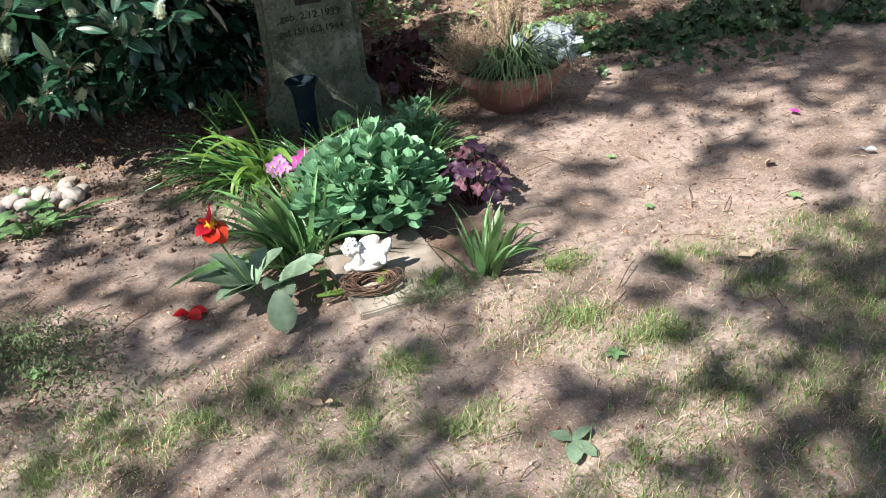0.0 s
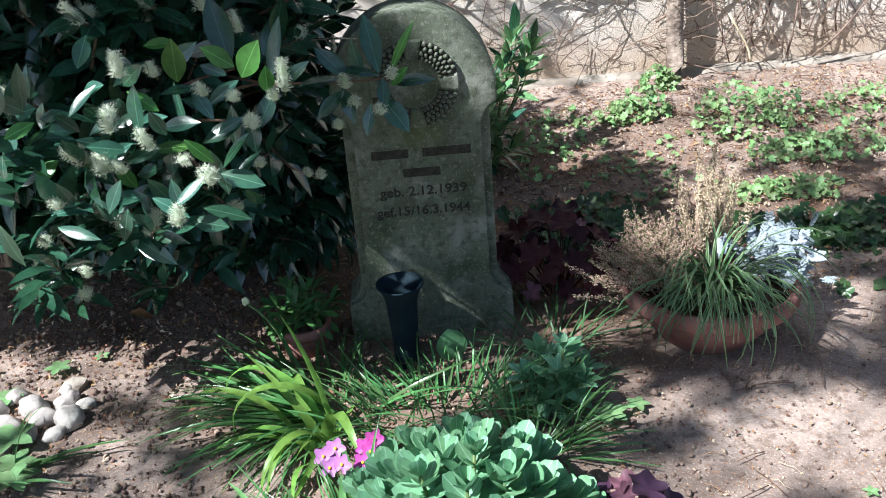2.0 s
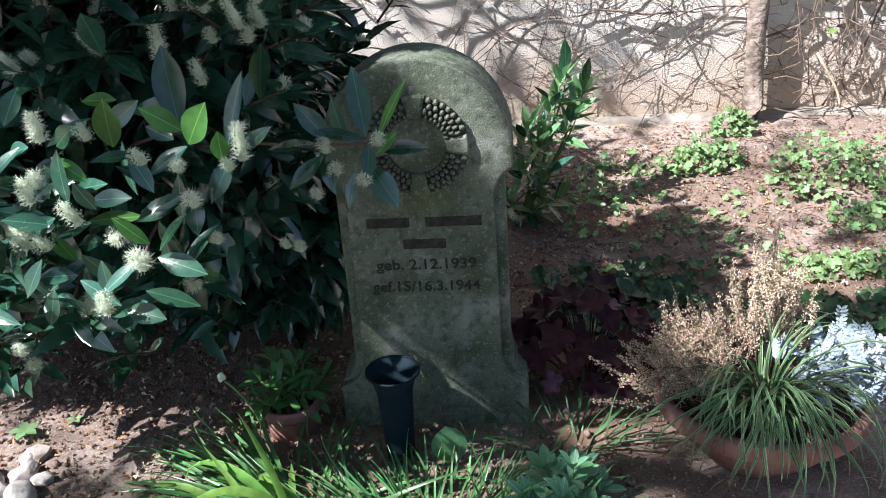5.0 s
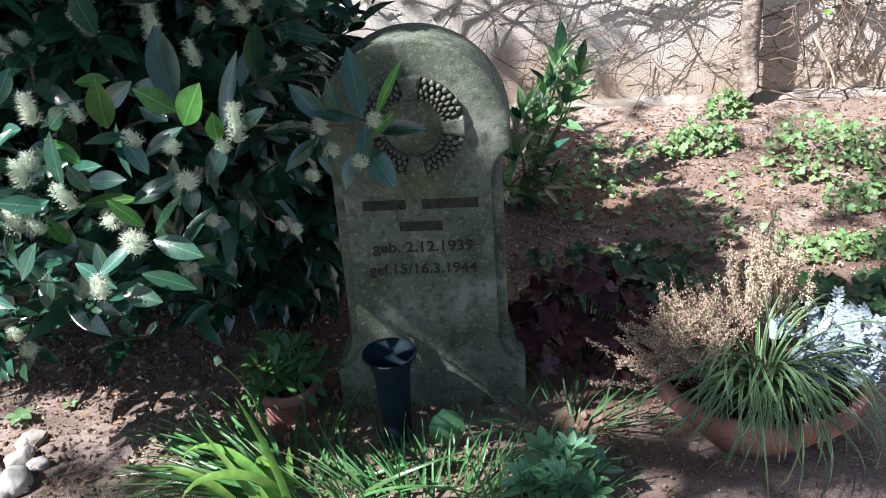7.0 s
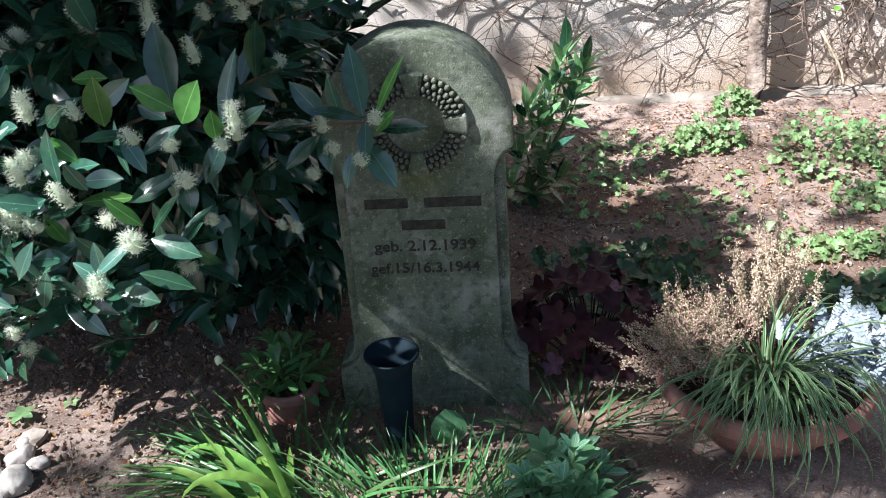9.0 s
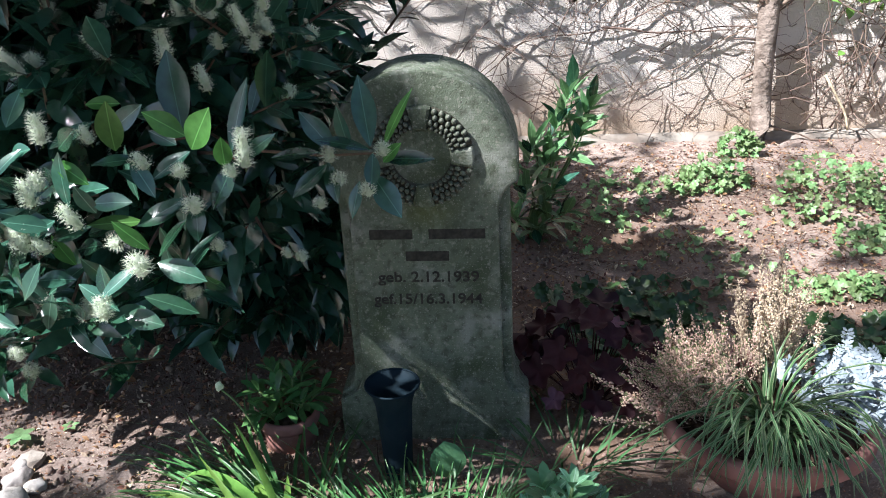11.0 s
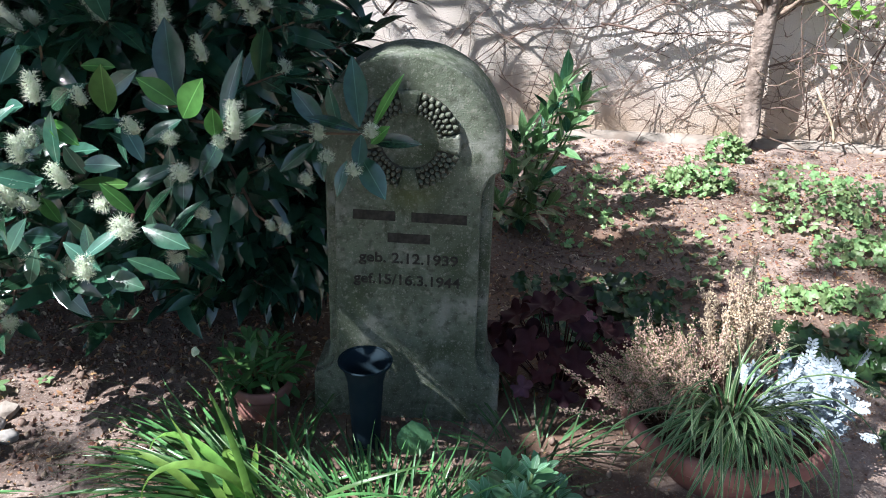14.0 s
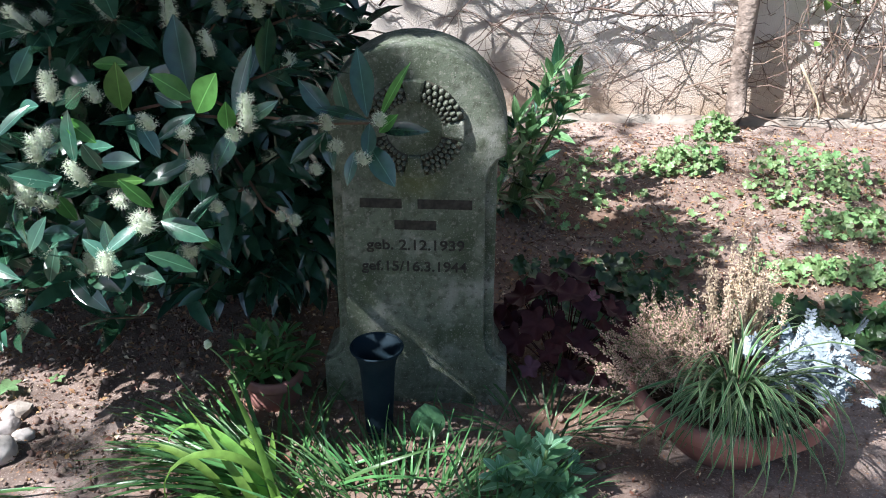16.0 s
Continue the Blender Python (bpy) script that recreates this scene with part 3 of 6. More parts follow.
def build_laurel():
    bx, by = -0.55, 4.95
    L = thing("cherry_laurel", bx, by, "large glossy dark green cherry laurel with cream flower spikes", "shrub")
    base = L.location.copy()
    kinds = [leaf(0.145, 0.044, U(-0.15, 0.6), U(0.1, 0.35), 1.0, 6, widest=0.52).data("leaf", LAUREL) for _ in range(5)]
    kinds += [leaf(0.10, 0.040, 0.4, 0.3, 1.0, 6, widest=0.5).data("leaf", LAUREL)]
    loose = [leaf(0.140, 0.040, b, f, 1.1, 4, widest=0.5) for b, f in ((0.2, 0.2), (0.5, 0.35), (0.8, 0.25))]
    young = leaf(0.095, 0.042, 0.25, 0.35, 1.0, 6, widest=0.5).data("leaf", LAUREL_NEW)
    spikes = []
    for k in range(3):
        sp = Mesh()
        H = (0.07, 0.048, 0.09)[k]
        tube(sp, [(0, 0, 0), (0.002, 0.001, H * 0.5), (0.0, 0.004, H)], 0.0016, 5, 1)
        tube(sp, [(0, 0, 0.012), (0.002, 0.001, H * 0.5), (0.0, 0.004, H * 0.98)], [0.009, 0.010, 0.004], 9)
        for i in range(int(H * 1800)):
            a, h = i * 2.4, 0.012 + (H - 0.012) * i / (H * 1800)
            r = 0.0165 * (1 - 0.35 * h / H) * U(0.35, 1.15)
            d = Vector((math.cos(a), math.sin(a), U(-0.2, 0.5)))
            c = Vector((math.cos(a) * r, math.sin(a) * r, h))
            u = d.orthogonal().normalized() * 0.0022
            w = d.cross(u).normalized() * 0.0022
            dd = d.normalized() * 0.0024
            sp.add([c + u, c + w, c - u, c - w, c - dd], [(0, 1, 4), (1, 2, 4), (2, 3, 4), (3, 0, 4)])
            for e in (c + d.normalized() * U(0.005, 0.013) + u * 2, c + d.normalized() * U(0.004, 0.012) - w * 2, c + d.normalized() * U(0.004, 0.012) - u * 2):
                sp.add([c + u * 0.22, c - u * 0.22, e], [(0, 1, 2)])
        spikes.append(sp.data("flower_spike", [BLOSSOM, STEM]))
    rest, wood = Mesh(), Mesh()
    count = [0]

    def shoot(tip, way, n, flower, singly, fresh=0):
        tip, way = Vector(tip), Vector(way).normalized()
        side = way.orthogonal().normalized()
        tube(wood, [tip - base - way * 0.22, tip - base - way * 0.1, tip - base], [0.004, 0.0032, 0.002], 5)
        for i in range(n):
            ang = i * 2.4 + U(-0.4, 0.4)
            s = Matrix.Rotation(ang, 3, way) @ side
            back = 0.165 * (1 - i / n) + U(-0.01, 0.01)
            splay = 0.45 + 0.75 * (1 - i / n)
            d = way * math.cos(splay) + s * math.sin(splay)
            d.z = d.z * (0.4 if d.z < 0 else 1) + U(-0.05, 0.3)
            p = tip - way * back - base
            size = U(0.72, 1.18)
            if singly and count[0] < 300:
                count[0] += 1
                piece("leaf", young if i >= n - fresh else RNG.choice(kinds), L, aim(p, d, U(-0.9, 0.9), size))
            else:
                rest.put(RNG.choice(loose), aim(p, d, U(-0.9, 0.9), size))
        if flower:
            for j in range(flower):
                d = way * 0.5 + Vector((U(-0.4, 0.4), U(-0.4, 0.2), U(0.5, 1.0)))
                q = d.to_track_quat("Z", "Y")
                piece("flower_spike", spikes[1] if tip.x > 0.3 else RNG.choice(spikes), L, Matrix.LocRotScale(tip - way * U(0.0, 0.07) - base, q, (1, 1, U(0.8, 1.15))))

    def lone(foot, tip, width, facing=(-0.1, -0.75, 0.6), fresh=False, bend=0.2, fold=0.22):
        """One leaf that stands clear of the rest, from its foot to its tip."""
        foot, tip = Vector(foot), Vector(tip)
        y = (tip - foot).normalized()
        z = Vector(facing)
        z = (z - y * z.dot(y)).normalized()
        x = y.cross(z)
        m = Matrix((x, y, z)).transposed().to_4x4()
        m.translation = foot - base
        count[0] += 1
        piece("leaf", leaf((tip - foot).length, width, bend, fold, 0.95, 8, 0.015, 0.5).data("leaf", LAUREL_NEW if fresh else LAUREL), L, m)

    def spike(at, way=(0.05, -0.15, 1), size=1.0, kind=1):
        q = Vector(way).to_track_quat("Z", "Y")
        piece("flower_spike", spikes[kind], L, Matrix.LocRotScale(Vector(at) - base, q, (size, size, size)))

    def twig(*points):
        pts = [Vector(p) - base for p in points]
        tube(wood, pts, [0.0042 - 0.0022 * k / (len(pts) - 1) for k in range(len(pts))], 6)

    GLINT = (-0.15, -0.69, 0.71)
    # the spray across the wreath
    twig((0.0, 4.25, 0.86), (0.2, 3.95, 0.895), (0.40, 3.90, 0.893), (0.50, 3.905, 0.895), (0.53, 3.90, 0.90))
    lone((0.491, 3.92, 0.905), (0.465, 3.985, 1.046), 0.052, (0.1, -0.72, 0.68))
    lone((0.520, 3.91, 0.905), (0.581, 3.88, 1.036), 0.026, (-0.6, -0.7, 0.1), True)
    lone((0.519, 3.90, 0.882), (0.628, 3.86, 0.902), 0.040, (0.0, -0.6, 0.8))
    lone((0.493, 3.91, 0.845), (0.555, 3.86, 0.768), 0.054, (0.2, -0.9, 0.3))
    lone((0.404, 3.88, 0.880), (0.330, 3.84, 0.825), 0.036, (-0.1, -0.8, 0.5))
    lone((0.295, 3.86, 0.905), (0.398, 3.83, 0.930), 0.028, GLINT)
    lone((0.493, 3.90, 0.904), (0.388, 3.87, 0.945), 0.032, (0.1, -0.5, 0.8))
    lone((0.466, 3.90, 0.835), (0.445, 3.87, 0.762), 0.030, (-0.3, -0.9, 0.1))
    lone((0.520, 3.89, 0.880), (0.560, 3.86, 0.930), 0.030, (-0.3, -0.8, 0.4), True)
    lone((0.500, 3.89, 0.90), (0.500, 3.84, 0.838), 0.034, (0.2, -0.9, 0.3))
    lone((0.42, 3.90, 0.90), (0.335, 3.96, 0.98), 0.046, (0.1, -0.72, 0.68))
    lone((0.40, 3.91, 0.88), (0.42, 3.86, 0.80), 0.036, (-0.2, -0.9, 0.2))
    lone((0.45, 3.91, 0.90), (0.43, 3.88, 1.0), 0.034, (-0.3, -0.8, 0.3))
    for p, w, z in (((0.409, 3.90, 0.872), (-0.1, -0.3, 1), 1.0), ((0.419, 3.90, 0.825), (0.2, -0.5, 0.7), 0.95), ((0.379, 3.90, 0.775), (0, -0.6, 0.7), 0.85),
                    ((0.486, 3.875, 0.812), (0.1, -0.6, 0.7), 0.95), ((0.522, 3.88, 0.893), (0.1, -0.4, 0.8), 0.9), ((0.308, 3.95, 0.622), (0.1, -0.4, 0.9), 0.8), ((0.281, 3.95, 0.632), (-0.2, -0.4, 0.9), 0.75)):
        spike(p, w, z)
    twig((0.10, 4.2, 0.70), (0.22, 4.02, 0.64), (0.30, 3.955, 0.625))
    # the tall leaves and young tips of the middle sprays
    twig((-0.1, 4.1, 0.85), (0.08, 3.8, 0.96), (0.18, 3.72, 0.995))
    twig((0.05, 4.1, 0.84), (0.20, 3.82, 0.93), (0.27, 3.73, 0.945))
    lone((0.174, 3.72, 1.006), (0.130, 3.81, 1.150), 0.062, (0.1, -0.72, 0.68))
    lone((0.254, 3.74, 0.957), (0.278, 3.80, 1.092), 0.038, (-0.25, -0.7, 0.62))
    lone((0.066, 3.66, 0.992), (0.077, 3.63, 1.088), 0.052, (0.1, -1, 0.1), True)
    lone((0.185, 3.70, 1.005), (0.132, 3.66, 1.064), 0.044, (0.2, -0.7, 0.5), True)
    lone((0.201, 3.68, 0.985), (0.250, 3.65, 1.068), 0.056, (0.0, -0.9, 0.4), True)
    lone((0.245, 3.72, 0.936), (0.254, 3.69, 1.000), 0.036, (0.2, -0.9, 0.1), True)
    lone((0.19, 3.70, 0.975), (0.115, 3.66, 0.935), 0.036, GLINT)
    lone((0.11, 3.66, 0.975), (0.035, 3.62, 0.985), 0.032, (0.1, -0.4, 0.9))
    lone((0.26, 3.73, 0.94), (0.215, 3.69, 0.86), 0.040, (0.1, -0.8, 0.5))
    lone((0.27, 3.73, 0.945), (0.345, 3.72, 1.0), 0.030, (0.1, -0.8, 0.5))
    spike((0.284, 3.72, 0.925), (0.05, -0.1, 1), 1.0, 2)
    spike((0.262, 3.715, 0.915), (-0.1, -0.4, 0.6), 0.8)
    spike((0.125, 3.655, 0.955), (-0.3, -0.5, 0.8))
    spike((0.166, 3.67, 0.94), (0.5, -0.5, 0.4), 0.85)
    spike((0.026, 3.66, 1.0), (-0.3, -0.2, 1), 0.95)
    spike((0.195, 3.75, 0.745), (0.1, -0.5, 0.8), 0.8)
    # the sunlit spray nearest the path
    twig((-0.05, 4.05, 0.68), (0.05, 3.75, 0.76), (0.11, 3.60, 0.805), (0.125, 3.575, 0.815))
    twig((0.0, 4.0, 0.80), (0.13, 3.75, 0.87), (0.21, 3.62, 0.91))
    lone((0.217, 3.62, 0.905), (0.224, 3.57, 0.848), 0.040, GLINT)
    lone((0.140, 3.58, 0.803), (0.236, 3.55, 0.782), 0.044, GLINT)
    lone((0.116, 3.57, 0.808), (0.030, 3.53, 0.752), 0.028, GLINT)
    lone((0.150, 3.57, 0.820), (0.215, 3.545, 0.905), 0.028, (-0.5, -0.6, 0.6))
    lone((-0.026, 3.62, 0.899), (-0.014, 3.59, 1.010), 0.040, (-0.2, -0.85, 0.4))
    lone((0.031, 3.60, 0.912), (0.116, 3.57, 0.930), 0.038, GLINT)
    lone((-0.071, 3.56, 0.815), (-0.108, 3.53, 0.752), 0.036, GLINT)
    lone((0.035, 3.60, 0.894), (0.018, 3.57, 0.955), 0.032, GLINT)
    lone((0.210, 3.60, 0.919), (0.150, 3.57, 0.900), 0.030, GLINT)
    lone((0.205, 3.60, 0.910), (0.110, 3.58, 0.880), 0.042, GLINT)
    lone((0.03, 3.58, 0.80), (0.045, 3.55, 0.735), 0.030, GLINT)
    lone((-0.02, 3.58, 0.76), (0.06, 3.55, 0.72), 0.032, GLINT)
    lone((0.06, 3.57, 0.70), (0.14, 3.55, 0.69), 0.042, (0.0, -0.7, 0.7))
    lone((0.13, 3.58, 0.83), (0.085, 3.55, 0.895), 0.030, (-0.1, -0.8, 0.5), True)
    lone((-0.05, 3.59, 0.87), (-0.125, 3.56, 0.90), 0.036, GLINT)
    for p, w, z, k in (((0.222, 3.60, 0.892), (0.1, -0.6, 0.7), 1.05, 1), ((0.12, 3.56, 0.785), (0.05, -0.5, 0.8), 1.3, 1), ((0.03, 3.55, 0.70), (0.25, -0.4, 0.8), 1.0, 0), ((0.001, 3.60, 0.86), (-0.2, -0.4, 0.8), 1.0, 0),
                       ((0.045, 3.60, 0.835), (0.7, -0.5, 0.2), 0.9, 1), ((-0.034, 3.60, 1.02), (0.1, -0.3, 1), 1.0, 0), ((-0.082, 3.60, 0.905), (0.1, -0.4, 0.9), 1.0, 0), ((-0.119, 3.60, 0.815), (0.2, -0.5, 0.8), 1.1, 0), ((-0.065, 3.60, 0.815), (-0.4, -0.5, 0.7), 1.1, 1),
                       ((0.092, 3.90, 1.085), (0.05, -0.1, 1), 1.0, 2), ((0.173, 3.90, 1.03), (-0.2, -0.2, 1), 0.95, 0), ((-0.26, 3.70, 0.515), (0.1, -0.4, 0.9), 0.95, 1)):
        spike(p, w, z, k)
    for _ in range(80):      # the many leaves of the sprays between them
        f = Vector((U(-0.42, 0.17), U(3.58, 3.78), U(0.66, 1.08)))
        f.y += max(0.0, f.x - 0.05) * 0.5
        a = U(0, math.tau)
        t = f + Vector((math.cos(a), U(-0.5, 0.5), math.sin(a) * 0.75)).normalized() * U(0.065, 0.115)
        lone(f, t, U(0.026, 0.042), (U(-0.5, 0.4), -0.69, U(0.35, 1.0)), RNG.random() < 0.1, U(0.0, 0.5))
    for _ in range(16):
        spike((U(0.0, 0.34), U(3.95, 4.1), U(1.08, 1.3)), (U(-0.4, 0.4), -0.3, 0.8), U(0.75, 1.0), RNG.choice((0, 1, 2)))
    for p in ((0.42, 4.22, 1.17), (0.34, 4.12, 1.09), (0.50, 4.34, 1.25), (0.30, 4.25, 1.22), (0.24, 4.05, 1.14), (0.40, 4.30, 1.32), (0.22, 4.0, 1.26), (0.30, 4.05, 0.98)):
        shoot(p, (U(0.3, 0.8), U(-0.6, -0.2), U(0.1, 0.6)), 8, RNG.choice((0, 1, 1)), True)
    for p in ((0.50, 4.50, 1.20), (0.56, 4.56, 1.15), (0.46, 4.44, 1.28), (0.58, 4.60, 1.23), (0.42, 4.50, 1.36)):
        shoot(p, (U(0.4, 0.8), U(-0.4, -0.1), U(0.2, 0.6)), 9, 1, True)
    shoot((-0.1, 3.62, 0.92), (-0.1, -0.8, 0.3), 8, 1, True)
    shoot((-0.12, 3.66, 0.62), (0.2, -0.8, -0.1), 8, 1, True)
    for p in ((0.1, 3.8, 0.62), (-0.2, 3.75, 0.8), (-0.28, 3.7, 0.68), (0.28, 4.02, 1.12), (0.15, 3.92, 1.2), (0.0, 3.85, 1.12), (-0.15, 3.8, 1.1), (-0.35, 3.8, 0.95), (-0.4, 3.82, 0.55), (-0.46, 3.70, 0.78), (-0.33, 3.66, 0.86), (-0.52, 3.72, 0.62), (-0.24, 3.62, 0.74), (-0.42, 3.68, 0.98), (-0.16, 3.60, 0.84), (-0.3, 3.64, 0.58), (-0.05, 3.62, 0.66)):
        shoot(p, (U(-0.1, 0.5), -0.8, U(-0.1, 0.5)), 8, RNG.choice((0, 1, 2)), True)
    for p in ((-0.36, 3.86, 0.36), (-0.43, 3.80, 0.45), (-0.22, 3.98, 0.33), (0.02, 4.08, 0.36), (0.14, 4.28, 0.30), (-0.10, 4.22, 0.24), (0.04, 4.34, 0.22), (0.20, 4.42, 0.36), (-0.30, 4.26, 0.26), (0.22, 4.45, 0.2), (-0.5, 3.9, 0.34), (0.1, 4.45, 0.14), (-0.15, 4.45, 0.14)):
        shoot(p, (U(-0.4, 0.5), -0.7, U(-0.3, 0.4)), 8, 1 if p[1] < 3.95 else 0, True)
    # the body of the shrub: shoots over its outer shell
    made = 0
    lobes = ((-0.62, 4.80, 1.12, 1.06, 1.04, 0.95, 200), (-1.35, 4.72, 0.95, 0.95, 0.84, 0.75, 120), (-0.20, 4.64, 0.85, 0.58, 0.76, 0.66, 120), (-0.75, 4.48, 0.70, 0.60, 0.55, 0.45, 70), (-0.35, 4.85, 0.42, 0.80, 0.45, 0.36, 90), (0.08, 4.58, 0.36, 0.30, 0.22, 0.30, 45), (-0.38, 4.34, 1.66, 0.80, 0.64, 0.5, 120))

    # leaves left out so the sun reaches stone top, far shoot and earth
    SLITS = ((Vector((0.50, 4.20, 1.01)), 0.07), (Vector((0.62, 4.19, 1.02)), 0.09), (Vector((0.70, 4.13, 0.95)), 0.08), (Vector((0.77, 4.115, 0.86)), 0.07), (Vector((1.02, 5.4, 0.62)), 0.14), (Vector((0.9, 5.38, 0.45)), 0.10), (Vector((1.2, 5.0, 0)), 0.12), (Vector((1.25, 5.4, 0)), 0.12))

    def clear(p):
        """Keeps the shrub off the stone, its foot and the path."""
        return not (p.z < (0.24 if p.y < 4.5 else 0.10) or (p.x > 0.30 and p.y < 4.42) or (p.x > 0.10 and p.y < 4.15 and p.z < 0.45) or p.y > 6.1 or p.y < 3.62 or (p.x > 0.42 and p.z < 0.9)
                    or p.z < 0.52 - 0.45 * (p.y - 3.7) - 0.35 * max(0, -0.1 - p.x)
                    or any(((p - q) - SUN * (p - q).dot(SUN)).length < r for q, r in SLITS))

    for cx, cy, cz, rx, ry, rz, n in lobes:
        made = 0
        for _ in range(n * 6):
            u = Vector((RNG.gauss(0, 1), RNG.gauss(0, 1) - 0.25, RNG.gauss(0, 1))).normalized()
            k = U(0.70, 1.05)
            p = Vector((cx + rx * u.x * k, cy + ry * u.y * k, cz + rz * u.z * k))
            if u.z < -0.85 or not clear(p):
                continue
            way = Vector((u.x + 0.25 + U(-0.3, 0.3), u.y - 0.2, max(u.z, -0.25) + 0.6 + U(-0.3, 0.4)))
            front = p.y < 4.75
            shoot(p, way, 9, RNG.choice((1, 1, 2)) if RNG.random() < 0.5 and front else 0, front and u.y < -0.5 and made % 3 == 0)
            made += 1
            if made >= n:
                break
    # dense inner leaves
    for cx, cy, cz, rx, ry, rz, n in lobes:
        for _ in range(n * 16):
            u = Vector((RNG.gauss(0, 1), RNG.gauss(0, 1), RNG.gauss(0, 1))).normalized() * U(0.4, 0.9)
            p = Vector((cx + rx * u.x, cy + ry * u.y, cz + rz * u.z))
            if not clear(p):
                continue
            rest.put(loose[0] if u.length < 0.6 else RNG.choice(loose), aim(p - base, (u.x + U(-0.6, 0.6), u.y + U(-0.6, 0.6) - 0.3, u.z + U(-0.8, 0.3)), U(-1, 1), U(0.8, 1.25)))
    r = part("foliage", rest, LAUREL, L, "dense glossy dark green leaves")
    r["kind"] = "stuff"
    w = part("brushwood", wood, TWIG, L, "brown leafy shoots")
    w["kind"] = "stuff"
    for _ in range(16):
        a = U(0, math.tau)
        e = Vector((-0.62 + U(-0.8, 0.75), 4.75 + U(-0.75, 0.6), U(0.7, 1.5))) - base
        m = Mesh()
        tube(m, curve_points((0.10 * math.cos(a), 0.10 * math.sin(a), -0.05), e, (0, 0, 0.18), 7, 0.015), [0.017, 0.015, 0.013, 0.011, 0.009, 0.008, 0.006, 0.004], 6)
        part("branch", m, TWIG, L)


build_laurel()


def build_laurel_shoot():
    """The shoot that shows to the far side of the stone."""
    S = thing("laurel_shoot", 0.83, 5.45, "bushy glossy laurel shoot behind the gravestone", "shrub")
    b = S.location.copy()
    data = [leaf(0.122, 0.040, U(0.0, 0.4), 0.3, 1.1, 6, widest=0.5).data("leaf", SHOOT_LIT if k < 3 else LAUREL) for k in range(4)]
    for tip, n in (((1.017, 5.40, 0.642), 11), ((1.089, 5.38, 0.587), 11), ((1.056, 5.36, 0.487), 10), ((0.973, 5.38, 0.531), 11), ((0.929, 5.35, 0.398), 11), ((0.868, 5.36, 0.442), 10), ((0.946, 5.32, 0.264), 10), ((0.846, 5.30, 0.285), 10),
                   ((1.001, 5.30, 0.175), 9), ((0.891, 5.28, 0.119), 9), ((0.802, 5.30, 0.153), 9)):
        tip = Vector(tip)
        stem = Mesh()
        tube(stem, curve_points((0, 0, -0.02), tip - b, (0.03, 0, 0.02), 6, 0.004), [0.007, 0.006, 0.005, 0.005, 0.004, 0.003, 0.002], 6)
        part("stem", stem, STEM, S)
        way = (tip - b).normalized() + Vector((0.2, -0.2, 0.3))
        side = way.orthogonal().normalized()
        n += 4
        for i in range(n):
            s = Matrix.Rotation(i * 2.4, 3, way) @ side
            sp = 0.35 + 0.8 * (1 - i / n)
            piece("leaf", RNG.choice(data), S, aim(tip - b - way.normalized() * 0.16 * (1 - i / n), way.normalized() * math.cos(sp) + s * math.sin(sp), U(-0.7, 0.7), U(0.75, 1.1)))


build_laurel_shoot()


def rosette_plant(name, x, y, radius, height, stems, mats, label, category, leaf_args, layers=4, z=None, size=(0.75, 1.15), tips=5):
    """A fleshy cushion: upright stems, each with whorls of broad leaves, all leaning outwards from the middle."""
    t = thing(name, x, y, label, category, z=z)
    shapes = [leaf(*leaf_args) for _ in range(2)]
    datas = [s.data("leaf", m) for m in mats for s in shapes]
    n, rest = 0, Mesh()
    for i in range(stems):
        r = radius * math.sqrt((i + 0.5) / stems)
        a = i * 2.39996 + U(-0.2, 0.2)
        k = r / radius
        h = height * (1 - 0.62 * k ** 2) * U(0.88, 1.1)
        foot = Vector((math.cos(a) * r * 0.45, math.sin(a) * r * 0.45, 0))
        top = Vector((math.cos(a) * r, math.sin(a) * r, h))
        wood = Mesh()
        tube(wood, curve_points(foot, top, (0, 0, 0.01), 3), 0.004, 5)
        part("stem", wood, STEM, t)
        way = (top - foot).normalized()
        way = (way + Vector((math.cos(a), math.sin(a), 0)) * 0.35 * k).normalized()
        side = way.orthogonal().normalized()
        for la in range(layers):
            for j in range(tips if la == layers - 1 else 4):
                ang = j * math.tau / (tips if la == layers - 1 else 4) + la * 0.8 + U(-0.3, 0.3)
                s = Matrix.Rotation(ang, 3, way) @ side
                sp = 0.62 + 0.30 * (layers - 1 - la) + U(-0.15, 0.15)
                p = top - way * (0.030 * (layers - 1 - la))
                m = aim(p, way * math.cos(sp) + s * math.sin(sp), U(-0.3, 0.3), U(*size) * (0.8 + 0.12 * (layers - 1 - la)))
                if la >= layers - 2 and n < 330:
                    piece("leaf", datas[n % len(datas)], t, m)
                    n += 1
                else:
                    rest.put(shapes[0], m)
    if rest.f:
        part("foliage", rest, mats[0], t)["kind"] = "stuff"
    return t


rosette_plant("sedum", 0.605, 3.16, 0.275, 0.285, 46, [SEDUM, SEDUM], "bushy blue-green sedum with fleshy toothed leaves", "plant",
              (0.072, 0.047, -0.35, 0.2, 0.42, 8, 0.0, 0.6, 0.3, 0.06), layers=4, tips=6)
rosette_plant("young_sedum", 0.885, 3.72, 0.11, 0.165, 9, [SEDUM, SEDUM_DEEP], "pale green young sedum with fleshy leaves", "plant",
              (0.075, 0.030, 0.3, 0.3, 0.6, 6, 0.0, 0.6), layers=3, tips=6)
rosette_plant("potted_succulent", PX, PY, 0.10, 0.125, 9, [STRAP], "dark green leafy plant in the small flower pot", "plant",
              (0.078, 0.022, 0.5, 0.3, 0.5, 6, 0.0, 0.68), layers=3, tips=5, z=ground_z(PX, PY) + PH - 0.03)

